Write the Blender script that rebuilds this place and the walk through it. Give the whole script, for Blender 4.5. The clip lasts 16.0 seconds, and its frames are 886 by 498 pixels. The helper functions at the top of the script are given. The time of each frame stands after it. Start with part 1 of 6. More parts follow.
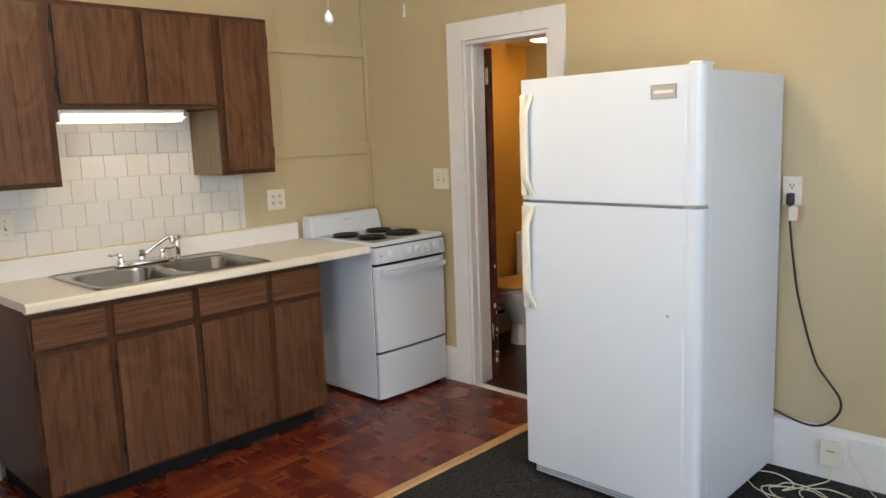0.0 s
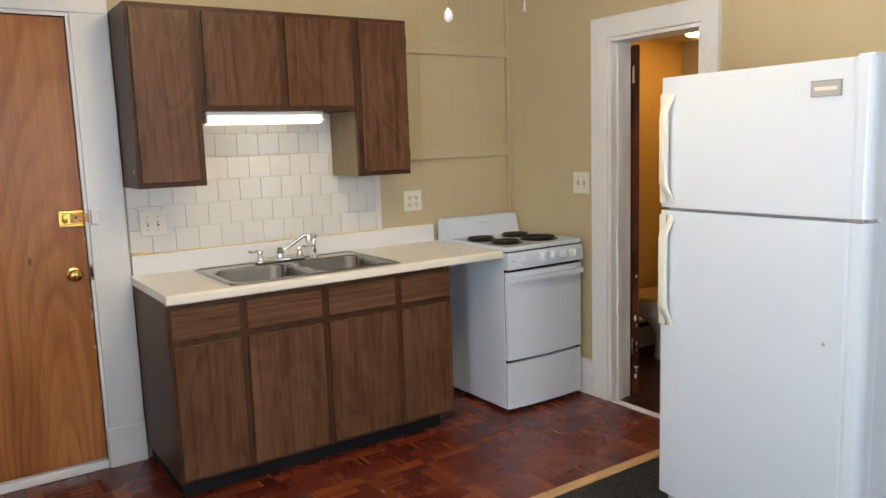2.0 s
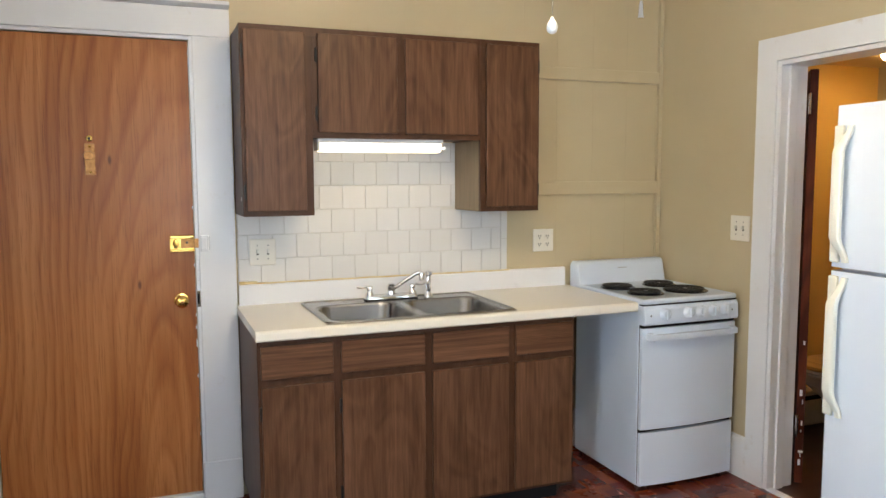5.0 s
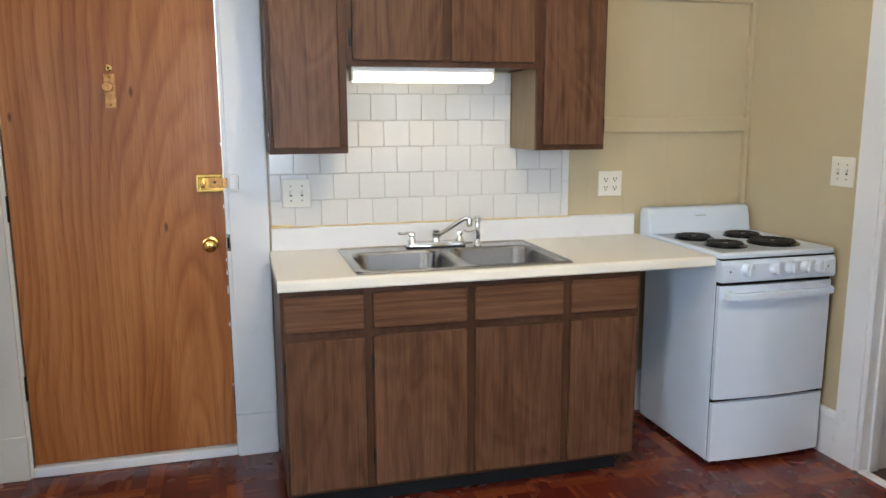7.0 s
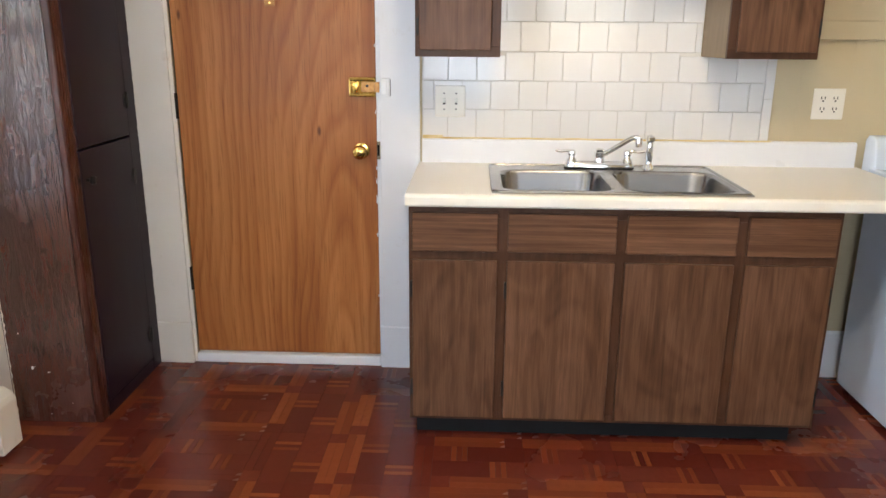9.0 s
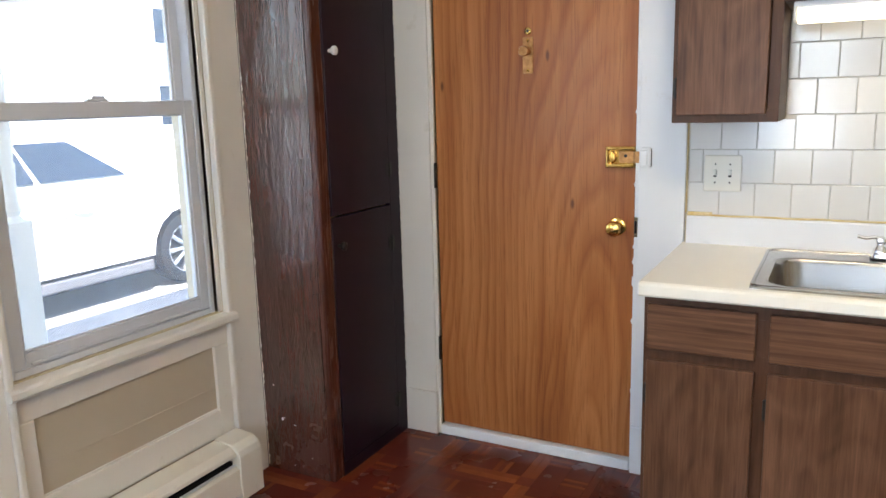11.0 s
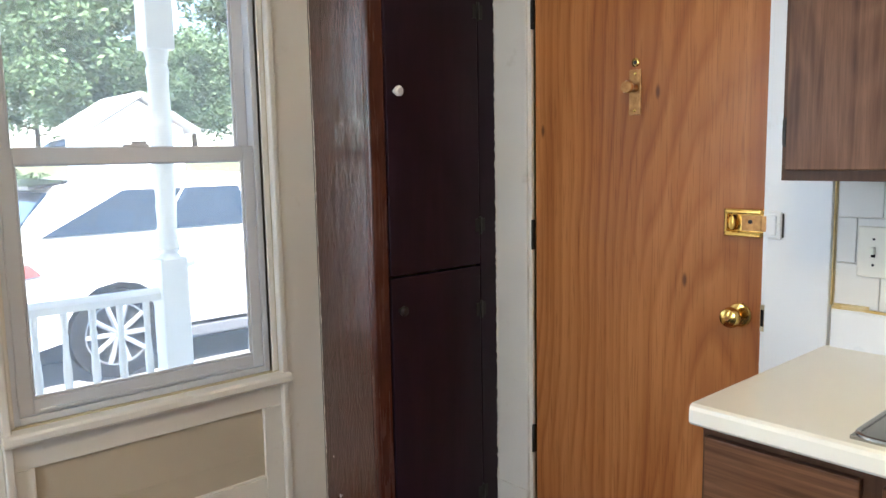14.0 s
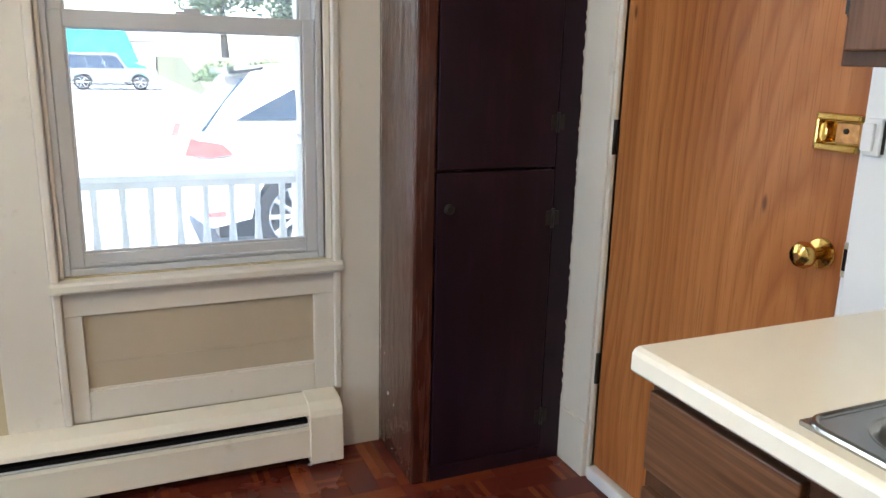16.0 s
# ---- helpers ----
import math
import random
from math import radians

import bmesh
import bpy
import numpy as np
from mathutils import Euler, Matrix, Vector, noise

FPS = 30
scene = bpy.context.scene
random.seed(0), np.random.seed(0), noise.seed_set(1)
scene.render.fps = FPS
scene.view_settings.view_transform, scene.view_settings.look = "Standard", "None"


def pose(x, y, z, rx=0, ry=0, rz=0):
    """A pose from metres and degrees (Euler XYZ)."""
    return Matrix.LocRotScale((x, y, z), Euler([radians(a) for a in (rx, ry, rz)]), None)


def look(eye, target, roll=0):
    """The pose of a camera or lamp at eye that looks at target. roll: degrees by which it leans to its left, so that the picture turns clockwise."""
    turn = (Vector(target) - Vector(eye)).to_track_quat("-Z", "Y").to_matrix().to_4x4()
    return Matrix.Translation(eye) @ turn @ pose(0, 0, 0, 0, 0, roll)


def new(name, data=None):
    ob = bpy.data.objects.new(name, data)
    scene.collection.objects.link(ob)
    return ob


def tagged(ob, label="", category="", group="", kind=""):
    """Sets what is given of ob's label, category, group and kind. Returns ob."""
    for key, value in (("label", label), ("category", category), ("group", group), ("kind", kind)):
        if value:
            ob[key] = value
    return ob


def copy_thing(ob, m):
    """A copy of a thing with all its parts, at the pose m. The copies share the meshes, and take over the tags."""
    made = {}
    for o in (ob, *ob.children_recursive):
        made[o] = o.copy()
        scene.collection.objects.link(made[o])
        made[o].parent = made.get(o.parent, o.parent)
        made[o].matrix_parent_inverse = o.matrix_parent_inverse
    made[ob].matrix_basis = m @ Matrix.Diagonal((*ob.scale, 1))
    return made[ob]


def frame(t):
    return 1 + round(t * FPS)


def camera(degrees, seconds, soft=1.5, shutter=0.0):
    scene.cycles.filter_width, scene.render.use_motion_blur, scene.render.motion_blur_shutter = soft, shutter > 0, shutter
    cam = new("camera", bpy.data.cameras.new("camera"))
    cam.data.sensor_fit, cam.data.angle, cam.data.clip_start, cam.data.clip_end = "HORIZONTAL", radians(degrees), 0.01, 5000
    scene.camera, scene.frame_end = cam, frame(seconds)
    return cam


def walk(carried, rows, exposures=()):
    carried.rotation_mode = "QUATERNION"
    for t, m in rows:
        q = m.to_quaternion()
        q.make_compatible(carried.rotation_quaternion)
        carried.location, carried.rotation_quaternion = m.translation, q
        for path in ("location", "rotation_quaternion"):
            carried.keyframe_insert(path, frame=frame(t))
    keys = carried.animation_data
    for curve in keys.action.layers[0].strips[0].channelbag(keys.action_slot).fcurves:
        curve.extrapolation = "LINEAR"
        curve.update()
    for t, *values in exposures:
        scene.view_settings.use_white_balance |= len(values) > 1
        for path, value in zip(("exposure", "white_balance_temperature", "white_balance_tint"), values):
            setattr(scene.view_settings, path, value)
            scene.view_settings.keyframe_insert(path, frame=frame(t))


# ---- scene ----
cam = camera(61.0, 16.0)
PATH = [
    (0, (3.664, -0.902, 1.446), (2.293, 0.523, 1.148), -2.1),
    (0.5, (3.658, -0.873, 1.444), (2.24, 0.506, 1.15), -2.0),
    (1, (3.649, -0.851, 1.441), (2.162, 0.456, 1.157), -1.9),
    (1.5, (3.65, -0.811, 1.442), (2.09, 0.41, 1.164), -1.9),
    (2, (3.652, -0.728, 1.445), (2.012, 0.382, 1.164), -1.9),
    (2.5, (3.63, -0.684, 1.44), (1.922, 0.314, 1.15), -2.2),
    (3, (3.549, -0.604, 1.435), (1.809, 0.341, 1.156), -2.2),
    (3.5, (3.448, -0.54, 1.455), (1.685, 0.371, 1.207), -2.1),
    (3.7, (3.437, -0.52, 1.454), (1.66, 0.369, 1.223), -1.8),
    (5.8, (3.434, -0.257, 1.444), (1.55, 0.374, 1.213), -0.1),
    (6, (3.424, -0.232, 1.441), (1.534, 0.375, 1.192), -0.2),
    (6.5, (3.295, -0.178, 1.429), (1.398, 0.385, 1.134), -0.3),
    (7, (3.164, -0.116, 1.42), (1.262, 0.4, 1.077), -0.2),
    (7.5, (3.126, 0.0, 1.405), (1.22, 0.444, 0.993), 0.6),
    (8, (3.102, 0.101, 1.397), (1.181, 0.366, 0.908), 1.0),
    (8.5, (3.074, 0.19, 1.377), (1.148, 0.253, 0.844), 0.5),
    (9, (2.951, 0.206, 1.365), (1.03, 0.129, 0.815), 0.4),
    (9.5, (2.852, 0.225, 1.355), (0.948, -0.046, 0.807), 0.1),
    (10, (2.787, 0.286, 1.35), (0.938, -0.254, 0.813), -0.4),
    (10.2, (2.766, 0.337, 1.355), (0.948, -0.307, 0.829), -0.5),
    (12.5, (2.253, 0.608, 1.37), (0.708, -0.656, 1.253), -1.9),
    (13, (2.157, 0.724, 1.373), (0.713, -0.657, 1.282), -2.1),
    (13.5, (2.05, 0.742, 1.361), (0.679, -0.708, 1.225), -2.0),
    (14, (1.893, 0.721, 1.357), (0.582, -0.768, 1.109), -1.1),
    (14.5, (1.764, 0.735, 1.325), (0.518, -0.786, 0.956), -0.2),
    (15, (1.588, 0.825, 1.313), (0.444, -0.759, 0.884), 1.5),
    (15.5, (1.442, 0.862, 1.29), (0.446, -0.808, 0.819), 1.9),
    (16, (1.312, 0.841, 1.28), (0.544, -0.942, 0.801), 1.4),
]
walk(cam, [(t, look(eye, target, roll)) for t, eye, target, roll in PATH], [(0.0, 2.27, 7300, 15), (2.0, 2.33, 7100, 14), (3.5, 2.47, 7100, 14), (7.0, 2.55, 6300, 12), (9.5, 2.8, 6700, 16), (10.2, 2.75, 6500, 15), (12.5, 2.65, 6200, 10), (14.0, 2.68, 6200, 10), (16.0, 2.8, 6200, 10)])

# ---- light ----
world = bpy.data.worlds.new("world")
scene.world = world
world.use_nodes = True
wn = world.node_tree.nodes
sky = wn.new("ShaderNodeTexSky")
sky.sky_type = "NISHITA"
sky.sun_disc = False
SUN_EL, SUN_AZ = 58.0, 30.0          # the sun stands behind the house, to the east of it
sky.sun_elevation, sky.sun_rotation = radians(SUN_EL), radians(SUN_AZ)
world.node_tree.links.new(sky.outputs[0], wn["Background"].inputs[0])
wn["Background"].inputs[1].default_value = 0.13
sun_data = bpy.data.lights.new("sun", "SUN")
sun_data.energy, sun_data.angle, sun_data.color = 3.4, radians(0.53), (1.0, 0.95, 0.88)
sun = new("sun", sun_data)
sun.matrix_world = look((math.sin(radians(SUN_AZ)) * 20, math.cos(radians(SUN_AZ)) * 20, 20 * math.tan(radians(SUN_EL))), (0, 0, 0))


def area_lamp(name, m, sx, sy, power, color):
    d = bpy.data.lights.new(name, "AREA")
    d.shape, d.size, d.size_y, d.energy, d.color = "RECTANGLE", sx, sy, power, color
    ob = new(name, d)
    ob.matrix_world = m
    return ob


# daylight in the openings of the windows
area_lamp("daylight_east", look((5.03, 0.1, 1.45), (0, 0.1, 1.30)), 0.86, 1.36, 7.0, (0.76, 0.88, 1.0))
area_lamp("daylight_east", look((5.03, 1.3, 1.45), (0, 1.3, 1.30)), 0.86, 1.36, 0.8, (0.76, 0.88, 1.0))
# added behind the unseen south window, aimed to brighten refrigerator and range
area_lamp("daylight_south", look((3.2, -1.68, 1.42), (0.8, 1.2, 1.2)), 0.80, 1.36, 4.2, (0.74, 0.87, 1.0)).data.spread = radians(120)


# ---- materials ----
def srgb(r, g, b):
    return tuple((c / 255 / 12.92 if c <= 10 else ((c / 255 + 0.055) / 1.055) ** 2.4) for c in (r, g, b)) + (1.0,)


class Mat:
    """A node material with the few pieces that the surfaces here need."""

    def __init__(self, name, rough=0.5, metal=0.0, spec=0.5):
        self.m = bpy.data.materials.new(name)
        self.m.use_nodes = True
        self.t = self.m.node_tree
        self.b = self.t.nodes["Principled BSDF"]
        self.b.inputs["Roughness"].default_value = rough
        self.b.inputs["Metallic"].default_value = metal
        self.b.inputs["Specular IOR Level"].default_value = spec
        self.co = self.t.nodes.new("ShaderNodeTexCoord").outputs["Object"]

    def node(self, kind, **values):
        n = self.t.nodes.new(kind)
        for k, v in values.items():
            n.inputs[k].default_value = v
        return n

    def link(self, a, b):
        self.t.links.new(a, b)

    def mapped(self, sx, sy, sz, rx=0.0, ry=0.0, rz=0.0):
        n = self.t.nodes.new("ShaderNodeMapping")
        n.inputs["Scale"].default_value = (sx, sy, sz)
        n.inputs["Rotation"].default_value = (radians(rx), radians(ry), radians(rz))
        self.link(self.co, n.inputs[0])
        return n.outputs[0]

    def noise(self, scale, detail=4.0, rough=0.55, vec=None, dist=0.0):
        n = self.node("ShaderNodeTexNoise", Scale=scale, Detail=detail, Roughness=rough, Distortion=dist)
        self.link(vec or self.co, n.inputs["Vector"])
        return n.outputs["Fac"]

    def ramp(self, fac, *stops):
        n = self.t.nodes.new("ShaderNodeValToRGB")
        r = n.color_ramp
        while len(r.elements) < len(stops):
            r.elements.new(0.5)
        for e, (p, c) in zip(r.elements, stops):
            e.position, e.color = p, c
        self.link(fac, n.inputs[0])
        return n.outputs[0]

    def mix(self, fac, a, b, how="MIX"):
        n = self.t.nodes.new("ShaderNodeMix")
        n.data_type, n.blend_type = "RGBA", how
        for s, v in ((n.inputs[0], fac), (n.inputs[6], a), (n.inputs[7], b)):
            if isinstance(v, (tuple, float, int)):
                s.default_value = v
            else:
                self.link(v, s)
        return n.outputs[2]

    def color(self, c):
        if isinstance(c, tuple):
            self.b.inputs["Base Color"].default_value = c
        else:
            self.link(c, self.b.inputs["Base Color"])
        return self

    def rough(self, fac, lo, hi):
        n = self.node("ShaderNodeMapRange")
        n.inputs[3].default_value, n.inputs[4].default_value = lo, hi
        self.link(fac, n.inputs[0])
        self.link(n.outputs[0], self.b.inputs["Roughness"])
        return self

    def bump(self, fac, strength, dist):
        n = self.node("ShaderNodeBump", Strength=strength, Distance=dist)
        self.link(fac, n.inputs["Height"])
        self.link(n.outputs[0], self.b.inputs["Normal"])
        return self

    def random(self):
        return self.t.nodes.new("ShaderNodeObjectInfo").outputs["Random"]

    def island(self):
        return self.t.nodes.new("ShaderNodeNewGeometry").outputs["Random Per Island"]


def painted(name, c, rough=0.5, var=0.06, bump=0.15, grime=None, rvar=0.09):
    """Brushed or rolled paint: slow unevenness, fine roller texture, sparse marks."""
    m = Mat(name, rough)
    slow, fine = m.noise(1.3, 3), m.noise(140, 2)
    d = tuple(max(0, x * (1 - var)) for x in c[:3]) + (1,)
    l = tuple(min(1, x * (1 + var)) for x in c[:3]) + (1,)
    col = m.ramp(slow, (0.3, d), (0.7, l))
    if grime:
        spots = m.ramp(m.noise(9, 6, 0.7), (0.62, (0, 0, 0, 1)), (0.78, (1, 1, 1, 1)))
        col = m.mix(m.mix(0.5, spots, (0, 0, 0, 1)), col, grime)
    m.color(col).rough(m.noise(6, 3), rough - rvar, rough + rvar)
    if bump:
        m.bump(fine, bump, 0.0006)
    return m.m


def wood(name, dark, mid, light, rough=0.4, grain=(26, 26, 1.6), rings=9.0, spread=(0.25, 0.5, 0.78), bump=0.12, plain=False, random_tone=0.0, pores=0.35):
    """Wood with its grain along z unless grain says otherwise: flowing figure, streaks and pores."""
    m = Mat(name, rough)
    long = m.mapped(*grain)
    streak = m.noise(1.0, 6, 0.62, long, 0.6)
    fine = m.noise(6.0, 3, 0.6, long)
    figure = m.noise(rings, 2.0, 0.5, m.mapped(grain[0] / 90, grain[1] / 90, grain[2] / 11), 1.6)
    wave = m.node("ShaderNodeMath")
    wave.operation = "SINE"
    times = m.node("ShaderNodeMath")
    times.operation = "MULTIPLY"
    times.inputs[1].default_value = 30.0
    m.link(figure, times.inputs[0])
    m.link(times.outputs[0], wave.inputs[0])
    half = m.node("ShaderNodeMapRange")
    half.inputs[1].default_value = -1.0
    m.link(wave.outputs[0], half.inputs[0])
    fac = m.mix(0.88 if plain else 0.66, half.outputs[0], streak)
    col = m.ramp(fac, (spread[0], dark), (spread[1], mid), (spread[2], light))
    col = m.mix(m.ramp(fine, (0.36, (pores, pores, pores, 1)), (0.5, (0, 0, 0, 1))), col, dark)
    if random_tone:
        tone = m.ramp(m.random(), (0.0, (1 - random_tone,) * 3 + (1,)), (1.0, (1 + random_tone,) * 3 + (1,)))
        col = m.mix(1.0, col, tone, "MULTIPLY")
    m.color(col).rough(streak, rough - 0.07, rough + 0.1).bump(fine, bump, 0.0006)
    return m.m


WALL = painted("tan_wall_paint", (0.535, 0.450, 0.292, 1), 0.42, 0.04, 0.25)
# Greyer than the wall paint, for the sunk panel under the window.
PANEL_TAN = painted("greyish_tan_panel_paint", (0.50, 0.435, 0.335, 1), 0.42, 0.04, 0.2)
WHITE = painted("white_trim_paint", (0.76, 0.775, 0.80, 1), 0.32, 0.03, 0.2, grime=(0.5, 0.42, 0.3, 1))
CREAM = painted("cream_trim_paint", (0.71, 0.675, 0.62, 1), 0.38, 0.04, 0.2, grime=(0.42, 0.36, 0.26, 1))
CEILING = painted("ceiling_paint", (0.80, 0.79, 0.76, 1), 0.7)
HEATER = painted("heater_enamel", (0.78, 0.74, 0.65, 1), 0.35, 0.03, 0.05, grime=(0.5, 0.4, 0.28, 1))
VINYL = painted("window_vinyl", (0.57, 0.59, 0.64, 1), 0.35, 0.02, 0.05)
APPL = painted("white_appliance_enamel", (0.66, 0.74, 0.85, 1), 0.22, 0.0, 0.0, None, 0.012)
APPL_TEX = painted("white_pebbled_enamel", (0.66, 0.74, 0.85, 1), 0.19, 0.0, 0.035, None, 0.01)
YELLOWED = painted("yellowed_plastic", (0.74, 0.74, 0.66, 1), 0.3, 0.03, 0.0)
PLATE = painted("plate_plastic", (0.775, 0.745, 0.665, 1), 0.3, 0.02, 0.0)
ORANGE_WALL = painted("ochre_wall_paint", (0.60, 0.33, 0.065, 1), 0.55, 0.04, 0.2)
# Darker and duller than the ochre, for the bathroom's back wall only.
OLIVE_WALL = painted("olive_wall_tone", (0.36, 0.27, 0.13, 1), 0.55, 0.04, 0.2)
# Near-black for slots and gaps, with their shade put into the colour.
DARKSLOT = Mat("dark_recess", 0.8, 0.0, 0.1).color((0.012, 0.011, 0.011, 1)).m
COIL = Mat("black_heating_coil", 0.55, 0.0, 0.25).color((0.012, 0.012, 0.013, 1)).m
PAN = Mat("scorched_drip_pan", 0.22, 0.7).color((0.05, 0.048, 0.047, 1)).m
BLACK = Mat("black_plastic", 0.4).color((0.015, 0.015, 0.016, 1)).m
IRON = Mat("dark_iron", 0.45, 0.6).color((0.03, 0.028, 0.026, 1)).m
CHROME = Mat("chrome", 0.08, 1.0).color((0.82, 0.83, 0.84, 1)).m
PALE_GREY = Mat("grey_metal_foil", 0.3, 0.3).color((0.46, 0.47, 0.47, 1)).m
GREY = Mat("grey_plastic", 0.4).color((0.33, 0.34, 0.36, 1)).m

_m = Mat("brass", 0.16, 1.0)
_m.color(_m.ramp(_m.noise(30, 4), (0.3, (0.62, 0.36, 0.08, 1)), (0.7, (0.83, 0.56, 0.18, 1))))
BRASS = _m.m
_m = Mat("satin_brass", 0.4, 0.8)
_m.color(_m.ramp(_m.noise(60, 4), (0.3, (0.30, 0.14, 0.05, 1)), (0.7, (0.52, 0.27, 0.10, 1))))
BRASS_OLD = _m.m

_m = Mat("brushed_steel", 0.28, 1.0)
_m.color(_m.ramp(_m.noise(5, 3), (0.3, (0.33, 0.32, 0.31, 1)), (0.7, (0.39, 0.38, 0.37, 1))))
_m.rough(_m.noise(1.0, 2, 0.5, _m.mapped(8, 60, 30)), 0.20, 0.28)
STEEL = _m.m



def veneer(name):
    """Plain-sawn lauan: nested arches about wandering hearts, straight ribbons, slow tone drifts, pores and pin knots."""
    m = Mat(name, 0.34, 0.0, 0.3)

    def calc(op, a, b=0.0):
        n = m.t.nodes.new("ShaderNodeMath")
        n.operation = op
        for s_, v_ in zip(n.inputs, (a, b)):
            if isinstance(v_, float):
                s_.default_value = v_
            else:
                m.link(v_, s_)
        return n.outputs[0]

    sep = m.t.nodes.new("ShaderNodeSeparateXYZ")
    m.link(m.co, sep.inputs[0])
    y, z = sep.outputs["Y"], sep.outputs["Z"]
    sway = calc("MULTIPLY", calc("SUBTRACT", m.noise(1.0, 1.0, 0.4, m.mapped(1.0, 1.9, 0.8)), 0.5), 0.26)
    waver = calc("MULTIPLY", calc("SUBTRACT", m.noise(1.0, 2.0, 0.5, m.mapped(1.0, 13, 1.6)), 0.5), 0.016)
    # a log cut lengthwise: distance from a leaning pith
    across = calc("ADD", calc("ADD", calc("SUBTRACT", y, -0.31), sway), waver)
    depth = calc("ADD", calc("MULTIPLY", z, 0.135), 0.02)
    radius = calc("SQRT", calc("ADD", calc("MULTIPLY", across, across), calc("MULTIPLY", depth, depth)))
    wander = calc("MULTIPLY", calc("SUBTRACT", m.noise(1.0, 2.0, 0.5, m.mapped(1.0, 5.0, 0.9)), 0.5), 0.085)
    ring = calc("FRACT", calc("MULTIPLY", calc("ADD", radius, wander), 30.0))
    ring_fac = m.ramp(ring, (0.0, (0.24, 0.24, 0.24, 1)), (0.22, (0.52, 0.52, 0.52, 1)), (0.75, (0.72, 0.72, 0.72, 1)), (1.0, (0.30, 0.30, 0.30, 1)))
    streak = m.noise(1.0, 5, 0.6, m.mapped(44, 44, 0.7), 0.1)
    ribbon = m.noise(1.0, 2, 0.5, m.mapped(14, 14, 0.25))
    drift = m.ramp(m.noise(1.0, 2, 0.5, m.mapped(3.0, 3.0, 0.5), 0.4), (0.33, (0.22, 0.22, 0.22, 1)), (0.67, (0.78, 0.78, 0.78, 1)))
    strong = m.ramp(m.noise(1.0, 2.0, 0.5, m.mapped(1.0, 3.2, 0.9)), (0.36, (0.08, 0.08, 0.08, 1)), (0.62, (0.32, 0.32, 0.32, 1)))
    fac = m.mix(strong, m.mix(0.5, m.mix(0.55, streak, ribbon), drift), ring_fac)
    col = m.ramp(fac, (0.34, (0.235, 0.070, 0.019, 1)), (0.50, (0.370, 0.132, 0.038, 1)), (0.67, (0.52, 0.220, 0.075, 1)))
    pore = m.noise(1.0, 3, 0.6, m.mapped(210, 210, 7))
    col = m.mix(m.ramp(pore, (0.34, (0.4, 0.4, 0.4, 1)), (0.46, (0, 0, 0, 1))), col, (0.16, 0.045, 0.012, 1))
    knot = m.node("ShaderNodeTexVoronoi", Scale=1.0)
    m.link(m.mapped(6.3, 6.3, 2.3), knot.inputs["Vector"])
    col = m.mix(m.ramp(knot.outputs["Distance"], (0.025, (0.8, 0.8, 0.8, 1)), (0.06, (0, 0, 0, 1))), col, (0.07, 0.022, 0.010, 1))
    m.color(col).rough(streak, 0.27, 0.42).bump(pore, 0.1, 0.0005)
    return m.m


DOOR_WOOD = veneer("lauan_door_veneer")
CAB = wood("walnut_laminate", (0.064, 0.028, 0.013, 1), (0.117, 0.054, 0.028, 1), (0.170, 0.085, 0.048, 1), 0.36, (46, 46, 2.2), 7.0, (0.3, 0.5, 0.7), 0.1, True, 0.12, 0.3)
CAB_H = wood("walnut_laminate_lengthwise", (0.064, 0.028, 0.013, 1), (0.117, 0.054, 0.028, 1), (0.170, 0.085, 0.048, 1), 0.36, (46, 2.2, 46), 7.0, (0.3, 0.5, 0.7), 0.1, True, 0.12, 0.3)
CAB_FRAME = wood("cabinet_frame_stain", (0.050, 0.021, 0.010, 1), (0.078, 0.034, 0.017, 1), (0.105, 0.048, 0.025, 1), 0.4, (40, 40, 2.0), 6.0, (0.2, 0.5, 0.8), 0.1, True)
# Lighter tan, given only to the left side of the right wall cabinet.
CAB_TAN = wood("tan_cabinet_side", (0.19, 0.13, 0.075, 1), (0.26, 0.185, 0.11, 1), (0.32, 0.24, 0.15, 1), 0.5, (40, 40, 2.0), 6.0, (0.2, 0.5, 0.8), 0.1, True)
MAHOG = wood("dark_mahogany_varnish", (0.022, 0.006, 0.006, 1), (0.045, 0.012, 0.010, 1), (0.085, 0.024, 0.016, 1), 0.28, grain=(30, 30, 2.2), rings=6.0, spread=(0.25, 0.55, 0.85), bump=0.9, plain=True)


def raised_grain(name, dark, light, rough, dist):
    """Old varnish over open softwood grain that stands up in wavy ridges."""
    m = Mat(name, rough, 0.0, 1.0)
    m.b.inputs["Coat Weight"].default_value, m.b.inputs["Coat Roughness"].default_value = 0.35, 0.16
    flow = m.noise(1.0, 3, 0.55, m.mapped(34, 34, 4.2), 0.9)
    ridge = m.node("ShaderNodeMath")
    ridge.operation = "SINE"
    times = m.node("ShaderNodeMath")
    times.operation = "MULTIPLY"
    times.inputs[1].default_value = 40.0
    m.link(flow, times.inputs[0])
    m.link(times.outputs[0], ridge.inputs[0])
    worn = m.ramp(m.noise(2.2, 5, 0.65), (0.42, (0, 0, 0, 1)), (0.7, (1, 1, 1, 1)))
    m.color(m.mix(m.mix(0.5, worn, flow), dark, light)).rough(worn, rough - 0.05, rough + 0.08).bump(ridge.outputs[0], 0.6, dist)
    m.link(m.b.inputs["Normal"].links[0].from_socket, m.b.inputs["Coat Normal"])
    return m.m


